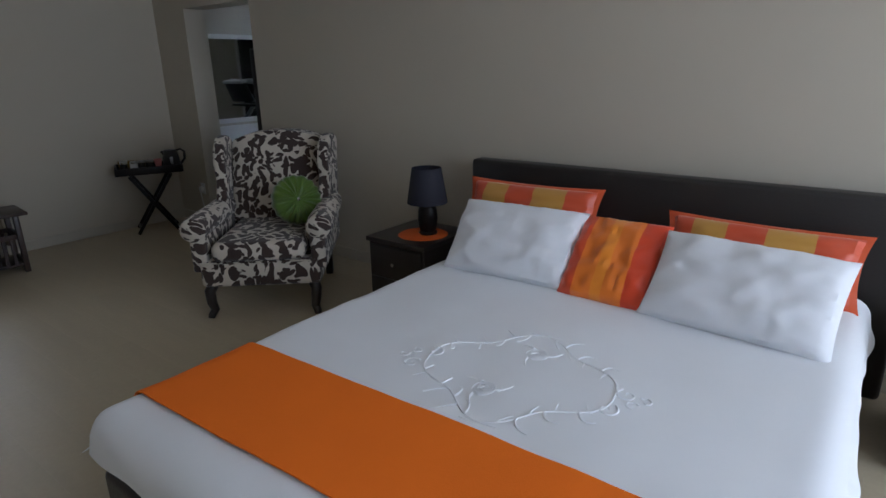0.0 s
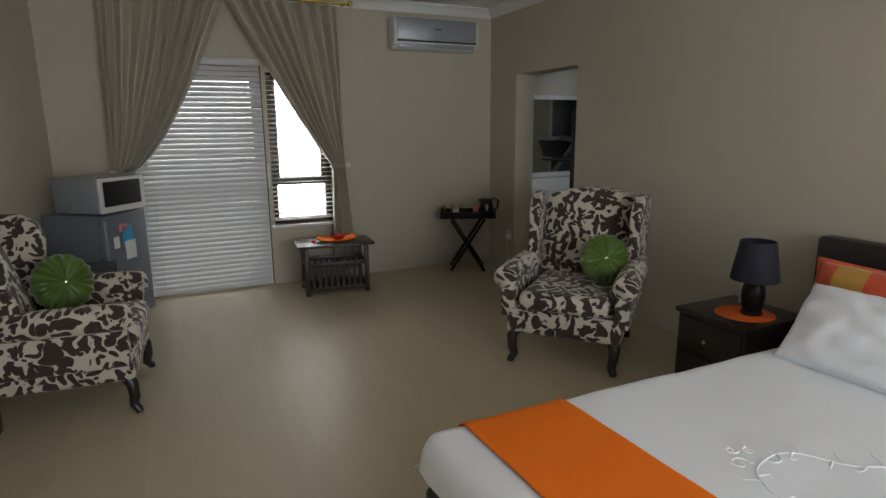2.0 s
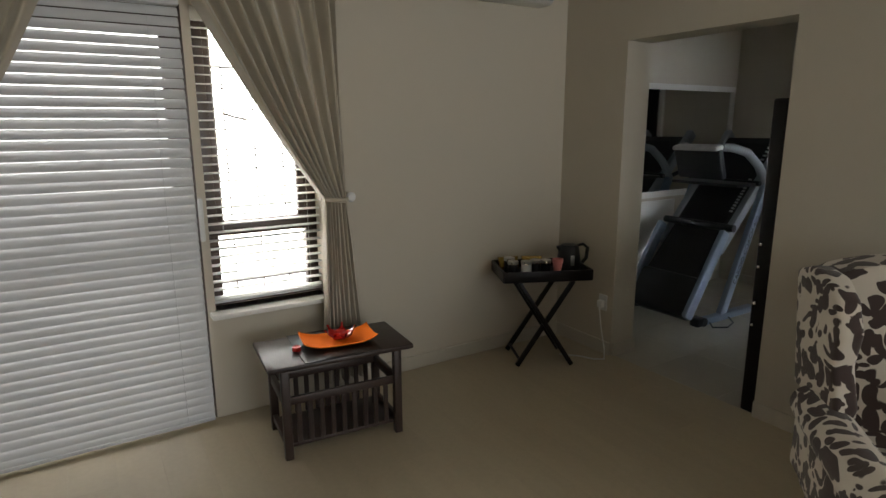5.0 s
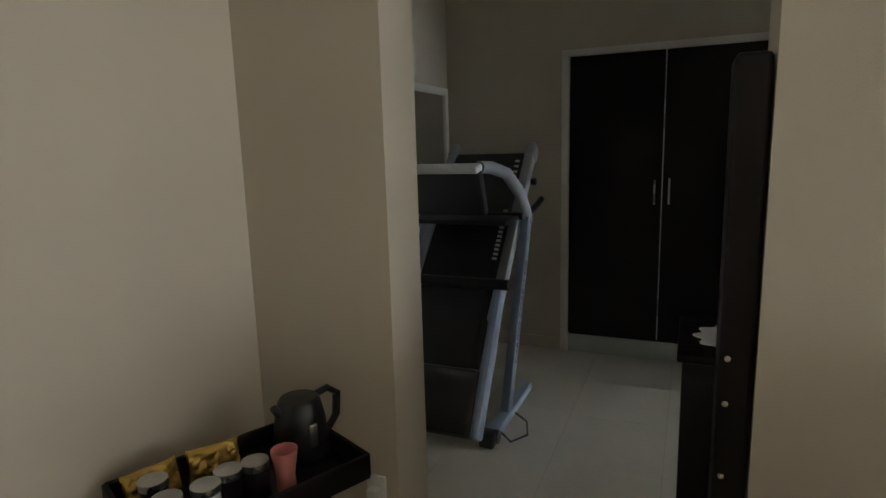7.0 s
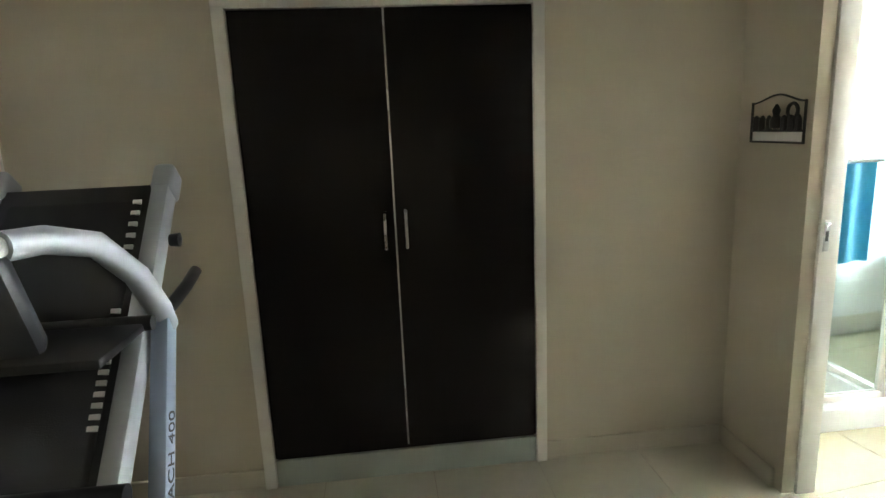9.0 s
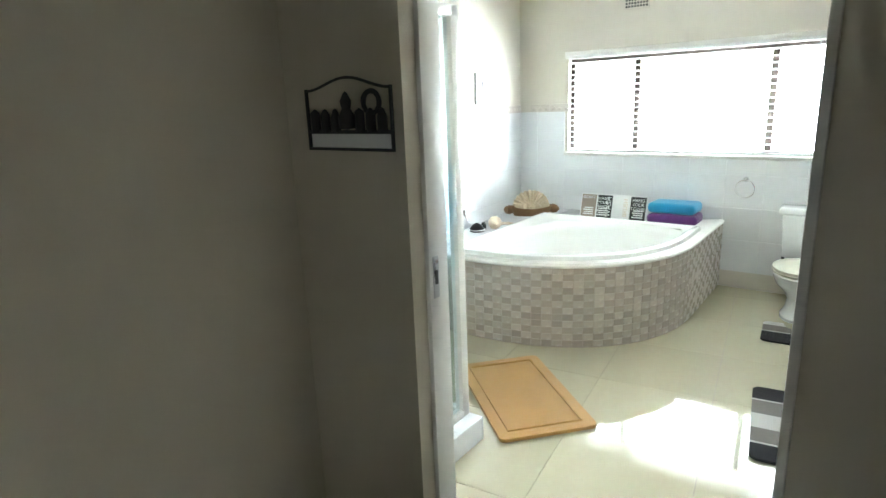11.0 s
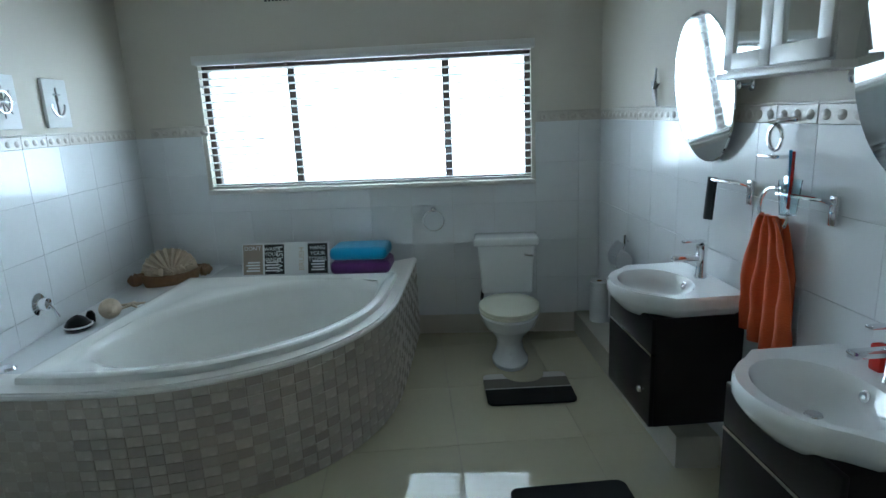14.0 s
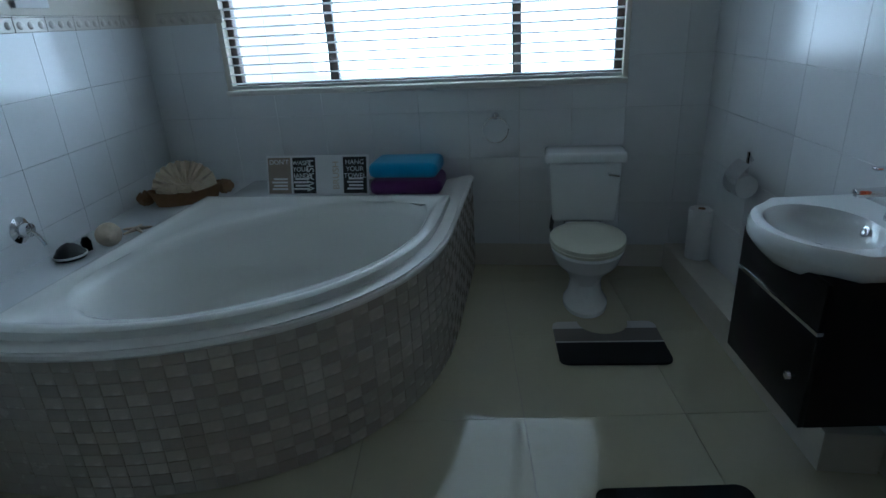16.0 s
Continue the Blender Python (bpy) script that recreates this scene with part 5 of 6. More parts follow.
mr_ = random.Random(5)
rest = [bmesh.new(), bmesh.new()]
for row in range(12):
    for col in range(int(acc[-1] / TW)):
        s = (col + 0.5) * TW
        x, y, a = along(s)
        pr_ = mr_.uniform(0, 0.0015)
        kind_ = (row + col) % 2 if mr_.random() > 0.07 else row % 2
        m = pose(x - math.sin(radians(a)) * (0.002 + pr_), y + math.cos(radians(a)) * (0.002 + pr_), 0.008 + TH * (row + 0.5), 0, 0, a)
        if 1.0 < s < 2.65:
            piece("mosaic_tile", me_mos[kind_], bath, m)
        else:
            bmesh.ops.create_cube(rest[kind_], size=1, matrix=m @ Matrix.Diagonal((TW - 0.0016, 0.008, TH - 0.0016, 1)))
for bm, mt in zip(rest, (MOSAIC, MOSAIC_L)):
    tagged(part("mosaic", bm, mt, bath), "", kind="stuff")

tp = thing("bath_mixer", pose(lw(0.82), 0.82, 0.705, 0, 0, 7), "chrome lever mixer on the tiled wall above the bath", "tap")
part("rose", lathe_bm([(0.0, 0.0), (0.055, 0.0), (0.055, 0.006), (0.03, 0.014), (0.028, 0.05), (0.0, 0.055)], 24), CHROME, tp, "", pose(-0.006, 0, 0, 0, -90, 0))
part("lever", tube_bm([(-0.05, 0, 0), (-0.07, -0.01, -0.03), (-0.085, -0.015, -0.075)], 0.009, 8, taper=0.7), CHROME, tp)

dc = thing("shell_basket", pose(7.215, -0.06, 0.546, 0, 0, 35) @ Matrix.Scale(1.12, 4), "wicker basket of sea shells on the bath ledge", "basket")
part("basket", grid_bm(30, 8, lambda u, v: ((0.14 + 0.03 * v) * math.cos(2 * math.pi * u), (0.065 + 0.02 * v) * math.sin(2 * math.pi * u), 0.002 + 0.06 * v + 0.02 * v * math.cos(2 * math.pi * u) ** 2), 0.006), WICKER, dc)
fan = grid_bm(36, 6, lambda u, v: (0.15 * v * math.cos(math.pi * (0.05 + 0.9 * u)), 0.02 * math.sin(u * 60) * v - 0.02 * v, 0.06 + 0.14 * v * math.sin(math.pi * (0.05 + 0.9 * u)) + 0.006 * math.sin(u * 70) * v), 0.006)
part("fan_shell", fan, SHELLM, dc, "pale ribbed fan shell")
for k in range(8):
    part("shell", pillow_bm(0.07, 0.045, 0.05, wr=0.01, seed=30 + k), SHELLM, dc, "", pose(-0.11 + 0.03 * k, 0.02 * (-1) ** k, 0.075, 20 * k, 15, 50 * k))
for s in (-1, 1):
    part("bundle", pillow_bm(0.07, 0.06, 0.06, wr=0.015, seed=40 + s), WICKER, dc, "dark twig bundle", pose(s * 0.18, 0, 0.05, 0, 0, 30))
cn2 = thing("conch_shells", pose(7.22, 0.53, 0.546), "pale conch and starfish shells on the bath ledge", "shell")
part("conch", lathe_bm([(0.0, -0.08), (0.03, -0.05), (0.055, -0.01), (0.05, 0.02), (0.03, 0.045), (0.015, 0.07), (0.0, 0.085)], 18), SHELLM, cn2, "", pose(-0.01, 0.05, 0.053, 90, 0, 40))
for k in range(5):
    part("arm", tube_bm([(0, 0, 0.012), (0.07 * math.cos(1.257 * k), 0.07 * math.sin(1.257 * k), 0.008)], 0.012, 6, taper=0.4), SHELLM, cn2, "", pose(-0.02, -0.12, 0.004))
bk = thing("black_shell", pose(7.28, 0.74, 0.546), "glossy black striped shell on the bath ledge", "shell")
part("coil", lathe_bm([(0.0, 0.0), (0.06, 0.005), (0.066, 0.02), (0.05, 0.04), (0.045, 0.05), (0.025, 0.065), (0.0, 0.075)], 24), BLACKGLOSS, bk)
part("stripe", lathe_bm([(0.0665, 0.016), (0.0675, 0.02), (0.0665, 0.024)], 24), PAPER, bk, "white stripe")
part("stub", lathe_bm([(0.0, 0.0), (0.02, 0.0), (0.022, 0.04), (0.012, 0.06), (0.0, 0.062)], 12), BLACKGLOSS, bk, "", pose(0.0, -0.1, 0))

bs = thing("word_board", pose(6.505, -0.165, 0.5475, 14, 0, 0), "black and white bathroom word board leaning on the wall", "sign board")
part("board", box_bm(-0.29, -0.008, 0, 0.29, 0.004, 0.215, 0.002), PAPER, bs)
TF = Matrix(((-1, 0, 0, 0), (0, 0, 1, 0.0055), (0, 1, 0, 0), (0, 0, 0, 1)))
for k, (x, dark) in enumerate(((0.215, 2), (0.072, 1), (-0.072, 0), (-0.215, 1))):
    if dark:
        part("panel", box_bm(x - 0.065, 0.0041, 0.01, x + 0.065, 0.005, 0.205), INK if dark == 1 else mat("taupe_print", (0.3, 0.24, 0.19), 0.6, bump=0.0), bs)
for body_, x, z, sz, rot, mt in (("WASH", 0.035, 0.107, 0.06, 90, PAPER), ("BRUSH", -0.11, 0.107, 0.05, 90, SHELLM), ("WASH\nYOUR\nHANDS", 0.09, 0.14, 0.034, 0, PAPER), ("HANG\nYOUR\nTOWEL", -0.215, 0.14, 0.036, 0, PAPER), ("DON'T", 0.215, 0.18, 0.036, 0, PAPER)):
    text_part(body_, sz, Matrix.Translation((x, 0.0058, z)) @ Matrix(((-1, 0, 0, 0), (0, 0, 1, 0), (0, 1, 0, 0), (0, 0, 0, 1))) @ pose(0, 0, 0, 0, 0, rot), bs, mt)
for k in range(4):
    for x in (0.215, 0.09, -0.215):
        part("print_line", box_bm(x - 0.045, 0.005, 0.03 + 0.018 * k, x + 0.045 - 0.01 * (k % 2), 0.0056, 0.04 + 0.018 * k), PAPER, bs)


def folded_towel(name, m, w, d, h, material, label):
    t = box_bm(-w / 2, -d / 2, 0, w / 2, d / 2, h, h * 0.42, 4)
    for v in t.verts:
        v.co.z += 0.008 * noise.noise((v.co.x * 8, v.co.y * 8, 1)) * (v.co.z > h * 0.3)
    return single(name, t, material, label, "towel", m)


folded_towel("purple_folded_towel", pose(6.015, -0.275, 0.546, 0, 0, 2), 0.39, 0.26, 0.085, PURPLE, "folded purple towel on the bath ledge")
folded_towel("turquoise_folded_towel", pose(6.02, -0.275, 0.636, 0, 0, -1), 0.375, 0.25, 0.085, TEAL, "folded turquoise towel on a purple one")

# toilet
wc = thing("toilet", pose(5.07, -0.5, 0), "white close-coupled toilet with cream seat lid down", "toilet")
ci = box_bm(-0.19, 0.02, 0.345, 0.19, 0.2, 0.675, 0.02, 3)
for v in ci.verts:
    v.co.x *= 0.88 + 0.12 * (v.co.z - 0.345) / 0.33
part("cistern", ci, CERAMIC, wc)
part("cistern_lid", box_bm(-0.212, 0.01, 0.67, 0.212, 0.215, 0.728, 0.02, 3), CERAMIC, wc)
part("flush_lever", tube_bm([(-0.12, 0.2, 0.615), (-0.12, 0.222, 0.615), (-0.17, 0.228, 0.61)], 0.008, 8), CHROME, wc, "chrome flush lever")


def egg(rx, ry, n=36):
    return [(rx * math.cos(2 * math.pi * i / n), ry * math.sin(2 * math.pi * i / n) * (1.0 if math.sin(2 * math.pi * i / n) > 0 else 0.85)) for i in range(n)]


bw = bmesh.new()
lv = [(0.112, 0.19, 0.0, 0.46), (0.112, 0.19, 0.02, 0.46), (0.1, 0.175, 0.035, 0.455), (0.085, 0.14, 0.07, 0.44), (0.08, 0.125, 0.13, 0.44), (0.1, 0.15, 0.18, 0.445), (0.145, 0.2, 0.235, 0.465), (0.155, 0.21, 0.245, 0.465), (0.16, 0.215, 0.255, 0.468), (0.176, 0.232, 0.3, 0.475), (0.18, 0.238, 0.32, 0.475), (0.17, 0.22, 0.33, 0.475)]
rg = [[bw.verts.new((x, cy + y, z)) for x, y in egg(rx, ry)] for rx, ry, z, cy in lv]
for a, b in zip(rg, rg[1:]):
    for i in range(36):
        bw.faces.new((a[i], a[(i + 1) % 36], b[(i + 1) % 36], b[i]))
bw.faces.new(rg[0][::-1])
bw.faces.new(rg[-1])
part("bowl", bw, CERAMIC, wc)
part("neck", box_bm(-0.1, 0.05, 0.16, 0.1, 0.3, 0.345, 0.03, 3), CERAMIC, wc)
sl = bmesh.new()
lv = [(0.178, 0.236, 0.331), (0.186, 0.245, 0.336), (0.187, 0.246, 0.348), (0.183, 0.24, 0.351), (0.187, 0.246, 0.355), (0.185, 0.243, 0.37), (0.17, 0.225, 0.378), (0.1, 0.13, 0.382)]
rg = [[sl.verts.new((x, 0.468 + y, z)) for x, y in egg(rx, ry)] for rx, ry, z in lv]
for a, b in zip(rg, rg[1:]):
    for i in range(36):
        sl.faces.new((a[i], a[(i + 1) % 36], b[(i + 1) % 36], b[i]))
sl.faces.new(rg[0][::-1])
sl.faces.new(rg[-1])
part("seat_lid", sl, SEAT, wc, "closed cream plastic seat lid")
part("water_pipe", tube_bm([(0.16, 0.1, 0.35), (0.17, 0.1, 0.28), (0.16, 0.04, 0.22), (0.16, 0.004, 0.2)], 0.012, 8), BLACKPL, wc, "dark flexible water pipe")
part("waste_pipe", tube_bm([(-0.04, 0.3, 0.12), (-0.08, 0.12, 0.12), (-0.09, 0.004, 0.14)], 0.045, 12), CERAMIC, wc)

setting("trim_pipe_ledge", prism_bm([(4.6, -0.498), (4.47, 0.7), (4.42, 1.12), (rw(1.12, 0.012), 1.12), (rw(-0.498, 0.012), -0.498)][::-1], 0.0, 0.15), TILE_D, "low tiled pipe boxing along the wall", "ledge")
for x, y, h, nm, mt in ((4.47, -0.3, 0.27, "kitchen_roll", PAPER), (4.42, -0.42, 0.17, "spray_can", BLACKPL)):
    o = thing(nm, pose(x, y, 0.151), "white kitchen paper roll standing on the ledge" if mt == PAPER else "dark spray can on the low ledge", nm.replace("_", " "))
    part("body", lathe_bm([(0.018, 0.0), (0.06, 0.0), (0.061, 0.004), (0.061, h - 0.004), (0.06, h), (0.018, h), (0.018, 0.01)] if mt == PAPER else [(0.0, 0.0), (0.027, 0.0), (0.027, h - 0.03), (0.016, h - 0.01), (0.0, h)], 26), mt, o)
    part("core" if mt == PAPER else "cap", lathe_bm([(0.017, 0.011), (0.0185, 0.011), (0.0185, h + 0.002), (0.016, h + 0.002)] if mt == PAPER else [(0.0, h - 0.001), (0.014, h - 0.001), (0.013, h + 0.02), (0.0, h + 0.022)], 16), WICKER if mt == PAPER else PAPER, o)

RZ = 7.4


def on_wall(y, z, d=0.0):
    """A pose on the long wall by the basins: local x out of the wall, local y along it."""
    return pose(rw(y, d + 0.012), y, z, 0, 0, RZ)


def vanity(y, label):
    v = thing("vanity_unit", on_wall(y, 0.0, 0.002), label, "vanity", "bathroom vanities")
    part("carcass", box_bm(0.0, -0.23, 0.29, 0.345, 0.23, 0.74, 0.003), BLACKGLOSS, v)
    part("apron", box_bm(0.345, -0.23, 0.602, 0.362, 0.23, 0.738, 0.002), BLACKGLOSS, v)
    d = part("door", box_bm(0.345, -0.23, 0.292, 0.362, 0.23, 0.588, 0.002), BLACKGLOSS, v)
    part("edge_strip", box_bm(0.346, -0.23, 0.5895, 0.3635, 0.23, 0.6005), CHROME, v, "bright aluminium strip")
    part("knob", lathe_bm([(0.0, 0.0), (0.006, 0.0), (0.006, 0.01), (0.014, 0.016), (0.012, 0.024), (0.0, 0.026)], 14), CHROME, d, "round chrome knob", pose(0.362, 0.17, 0.43, 0, 90, 0))
    # one-piece basin with a bowed front
    n = 48

    def rim(k, z, inner=False):
        pts = []
        for i in range(n):
            t = 2 * math.pi * i / n
            c, s = math.cos(t), math.sin(t)
            if inner:
                pts.append((0.258 + 0.142 * k * c, 0.19 * k * s, z))
            else:
                lo, hi = 0.0, 0.6
                for _ in range(24):
                    q = (lo + hi) / 2
                    px, py = 0.215 + q * c, q * s
                    if px > 0.005 and abs(py) < 0.255 and px < 0.31 + 0.135 * max(0.0, 1 - (py / 0.215) ** 2) ** 0.7:
                        lo = q
                    else:
                        hi = q
                pts.append((0.215 + (px - 0.215) * k, py * k, z))
        return pts
    bm = bmesh.new()
    rows = [rim(0.6, 0.695), rim(0.78, 0.715), rim(0.91, 0.748), rim(0.975, 0.768), rim(1, 0.78), rim(1, 0.812), [(0.215 + (x - 0.215) * 0.97, y_ * 0.975, z) for x, y_, z in rim(1, 0.823)],
            rim(1.0, 0.819, True), rim(0.96, 0.809, True), rim(0.88, 0.782, True), rim(0.72, 0.76, True), rim(0.4, 0.75, True), rim(0.1, 0.748, True)]
    vs = [[bm.verts.new(p) for p in r_] for r_ in rows]
    for a, b in zip(vs, vs[1:]):
        for i in range(n):
            bm.faces.new((a[i], a[(i + 1) % n], b[(i + 1) % n], b[i]))
    bm.faces.new(vs[-1])
    bm.faces.new(vs[0][::-1])
    part("basin", bm, CERAMIC, v, "glossy white bow-fronted basin")
    part("overflow", lathe_bm([(0.0, 0.0), (0.016, 0.0), (0.016, 0.003), (0.01, 0.004), (0.0, 0.002)], 16), CHROME, v, "", pose(0.134, 0, 0.79, 0, 70, 0))
    part("plug_ring", lathe_bm([(0.0, 0.0), (0.022, 0.0), (0.02, 0.004), (0.0, 0.003)], 16), CHROME, v, "", pose(0.265, 0, 0.7505))
    tap = part("mixer", lathe_bm([(0.024, 0.0), (0.024, 0.01), (0.021, 0.015), (0.021, 0.11), (0.023, 0.115), (0.023, 0.14), (0.0, 0.148)], 20), CHROME, v, "chrome single-lever basin mixer", pose(0.065, 0, 0.822))
    part("spout", box_bm(0.0, -0.014, 0.075, 0.125, 0.014, 0.098, 0.006), CHROME, tap)
    part("lever", box_bm(-0.01, -0.012, 0.15, 0.085, 0.012, 0.16, 0.004), CHROME, tap)
    return v


vanity(1.01, "wall-hung black vanity with white basin beside the towel")
vanity(1.975, "wall-hung black vanity with white basin holding a soap bottle")
so = thing("soap_dispenser", on_wall(2.05, 0.8235, 0.085), "pink liquid soap bottle with printed label on basin", "soap bottle")
part("bottle", lathe_bm([(0.0, 0.0), (0.036, 0.0), (0.038, 0.01), (0.037, 0.09), (0.02, 0.105), (0.014, 0.12), (0.0, 0.12)], 20), PINK, so)
part("label", lathe_bm([(0.0385, 0.025), (0.039, 0.027), (0.039, 0.08), (0.0385, 0.082)], 20), PAPER, so, "white printed label")
part("pump", tube_bm([(0, 0, 0.12), (0, 0, 0.155), (0.03, 0, 0.152)], 0.006, 8), PINK, so)
so2 = single("red_soap", box_bm(-0.018, -0.02, 0, 0.018, 0.02, 0.075, 0.008), REDG, "small red soap container on the basin", "soap", on_wall(1.915, 0.8235, 0.05))


def pivot_mirror(y, tilt):
    m = thing("pivot_mirror", on_wall(y, 1.58, 0.06), "oval frameless tilting mirror on chrome pivots", "mirror", "oval mirrors")
    bm = bmesh.new()
    a = [bm.verts.new((-0.003, 0.235 * math.cos(2 * math.pi * i / 64), 0.295 * math.sin(2 * math.pi * i / 64))) for i in range(64)]
    b = [bm.verts.new((0.003, 0.23 * math.cos(2 * math.pi * i / 64), 0.29 * math.sin(2 * math.pi * i / 64))) for i in range(64)]
    bm.faces.new(a)
    bm.faces.new(b[::-1])
    for i in range(64):
        k = (i + 1) % 64
        bm.faces.new((a[i], a[k], b[k], b[i]))
    part("glass", bm, MIRROR, m, "oval mirror glass", pose(0, 0, 0, 0, tilt, 0))
    for s in (-1, 1):
        part("pivot", lathe_bm([(0.0, 0.0), (0.02, 0.0), (0.02, 0.008), (0.01, 0.012), (0.01, 0.05), (0.018, 0.056), (0.0, 0.064)], 14), CHROME, m, "", pose(-0.06, s * 0.245, 0, 0, 90, 0))
    return m


pivot_mirror(0.935, 7)
pivot_mirror(1.96, 7)
mc = thing("mirror_cabinet", on_wall(1.455, 1.6, 0.0), "white wall cabinet with two mirrored doors", "cabinet")
part("carcass", box_bm(0.0, -0.265, 0.02, 0.115, 0.265, 0.6, 0.004), TRIM, mc)
part("base_board", box_bm(0.0, -0.285, 0.0, 0.14, 0.285, 0.022, 0.004), TRIM, mc)
part("top_board", box_bm(0.0, -0.285, 0.6, 0.14, 0.285, 0.622, 0.004), TRIM, mc)
for y0, y1 in ((-0.262, -0.002), (0.002, 0.262)):
    d = part("door", box_bm(0.116, y0, 0.03, 0.118, y1, 0.595), TRIM, mc)
    part("glass", box_bm(0.119, y0 + 0.05, 0.08, 0.121, y1 - 0.05, 0.545), MIRROR, d, "mirror panel")
    for b in ((y0, 0.03, y1, 0.085), (y0, 0.54, y1, 0.595), (y0, 0.03, y0 + 0.055, 0.595), (y1 - 0.055, 0.03, y1, 0.595)):
        part("frame_rail", box_bm(0.1185, b[0], b[1], 0.13, b[2], b[3], 0.003), TRIM, d)
    part("knob", lathe_bm([(0.0, 0.0), (0.006, 0.0), (0.011, 0.014), (0.0, 0.02)], 12), WHITEPL, d, "", pose(0.13, (y1 - 0.03) if y0 < 0 and y1 < 0.1 else (y0 + 0.03), 0.3, 0, 90, 0))

tr_ = thing("towel_ring", on_wall(1.42, 1.19), "chrome towel ring with arms on the tiled wall", "towel ring")
part("ring", tube_bm([(0.05 + 0.0 * t, 0.075 * math.cos(t), -0.02 + 0.075 * math.sin(t)) for t in [2 * math.pi * i / 28 for i in range(29)]], 0.006, 8), CHROME, tr_)
part("plate", box_bm(0, -0.02, 0.02, 0.012, 0.02, 0.09, 0.004), CHROME, tr_)
part("arm", tube_bm([(0.0, 0, 0.06), (0.05, 0, 0.055)], 0.008, 8), CHROME, tr_)


def hang(u, v):
    z = 1.15 - v * 0.43
    w = 0.07 + 0.17 * min(1, v * 2.2) ** 0.7
    y = (u - 0.5) * w
    return 0.05 + 0.022 * math.sin(u * 21 + 2 * v) * (0.4 + 0.6 * v) + 0.008 * noise.noise((u * 5, v * 5, 3)), y + 0.02 * v, z - 0.03 * math.sin(u * 3.1) * v


ow = thing("orange_hand_towel", on_wall(1.41, 0.0), "orange towel hanging from the chrome ring", "towel")
part("front_fall", grid_bm(60, 40, hang, 0.008), ORANGE_T, ow)
part("back_fall", grid_bm(40, 30, lambda u, v: (0.022 + 0.008 * math.sin(u * 16), (u - 0.5) * (0.07 + 0.15 * min(1, v * 2.2) ** 0.7), 1.14 - v * 0.4), 0.006), ORANGE_T, ow)
pt = thing("purple_hand_towel", on_wall(2.46, 0.0), "purple towel hanging beside the second basin", "towel")
part("front_fall", grid_bm(50, 36, lambda u, v: (0.05 + 0.02 * math.sin(u * 19 + v), (u - 0.5) * (0.1 + 0.16 * min(1, v * 2)), 1.13 - 0.6 * v), 0.008), PURPLE, pt)
part("ring", tube_bm([(0.045, 0.075 * math.cos(t), 1.15 + 0.075 * math.sin(t)) for t in [2 * math.pi * i / 28 for i in range(29)]], 0.006, 8), CHROME, pt)
part("plate", box_bm(0, -0.02, 1.19, 0.04, 0.02, 1.23, 0.004), CHROME, pt)
for y in (1.215, 1.635):
    h = thing("cup_holder", on_wall(y, 1.2), "chrome bracket arm on the tiled wall", "bracket")
    part("plate", box_bm(0, -0.015, -0.045, 0.014, 0.015, 0.045, 0.004), CHROME, h)
    part("arm", tube_bm([(0.01, 0, 0.02), (0.045, -0.005, 0.035), (0.06, -0.04, 0.035), (0.06, -0.19, 0.03)], 0.007, 8), CHROME, h)
    if y > 1.5:
        part("cup", lathe_bm([(0.0, -0.05), (0.025, -0.05), (0.034, 0.06), (0.031, 0.06), (0.022, -0.045), (0.0, -0.045)], 20), FROST, h, "frosted glass cup", pose(0.06, -0.13, 0.02))
        for k, mt in ((-1, BLUEP), (1, REDG)):
            part("toothbrush", tube_bm([(0.06, -0.1, -0.04), (0.06 + 0.01 * k, -0.1 + 0.02 * k, 0.07), (0.062 + 0.015 * k, -0.1 + 0.03 * k, 0.14)], 0.005, 6), mt, h, "", pose(0, -0.03, 0.03))
hs = thing("black_sock_brush", on_wall(1.045, 1.165), "black cloth strap hung over the chrome arm", "cloth")
part("strap", grid_bm(12, 20, lambda u, v: (0.055 + 0.006 * math.sin(u * 6), (u - 0.5) * 0.05 - 0.02 * v, 0.075 - 0.17 * v), 0.01), BLACKPL, hs)
rh = thing("robe_hook", on_wall(1.4, 1.385), "double chrome robe hook on the tiles", "hook")
part("stem", tube_bm([(0.0, 0.03, 0.08), (0.04, 0.0, 0.075), (0.055, -0.03, 0.07)], 0.008, 8), CHROME, rh)
part("loop", tube_bm([(0.045, -0.01 + 0.035 * math.cos(t), 0.02 + 0.04 * math.sin(t)) for t in [2 * math.pi * i / 20 for i in range(21)]], 0.007, 8), CHROME, rh)
part("dish", box_bm(0.02, -0.06, -0.045, 0.075, 0.04, -0.034, 0.004), CHROME, rh)
sf = thing("starfish", on_wall(0.36, 1.6), "grey metal starfish ornament on the wall", "ornament")
for k in range(5):
    a = 1.257 * k + 0.25
    part("arm", tube_bm([(0.012, 0, 0), (0.008, 0.05 * math.cos(a) * (0.6 if k % 2 else 1), (0.1 if k != 3 else 0.07) * math.sin(a))], 0.013, 6, taper=0.3), STEEL, sf)
th = thing("toilet_roll_holder", on_wall(0.1, 0.7), "chrome covered toilet roll holder on the wall", "roll holder")
part("cover", grid_bm(10, 4, lambda u, v: (0.06 + 0.055 * math.sin(u * 2.4), (v - 0.5) * 0.12, 0.05 - 0.1 * u + 0.02 * math.cos(u * 3)), 0.003), CHROME, th)
part("roll", cyl_bm((0.06, -0.05, -0.03), (0.06, 0.05, -0.03), 0.05), PAPER, th)
part("bracket", tube_bm([(0.0, -0.05, 0.06), (0.02, -0.05, 0.1), (0.02, -0.05, 0.0)], 0.008, 8), CHROME, th)
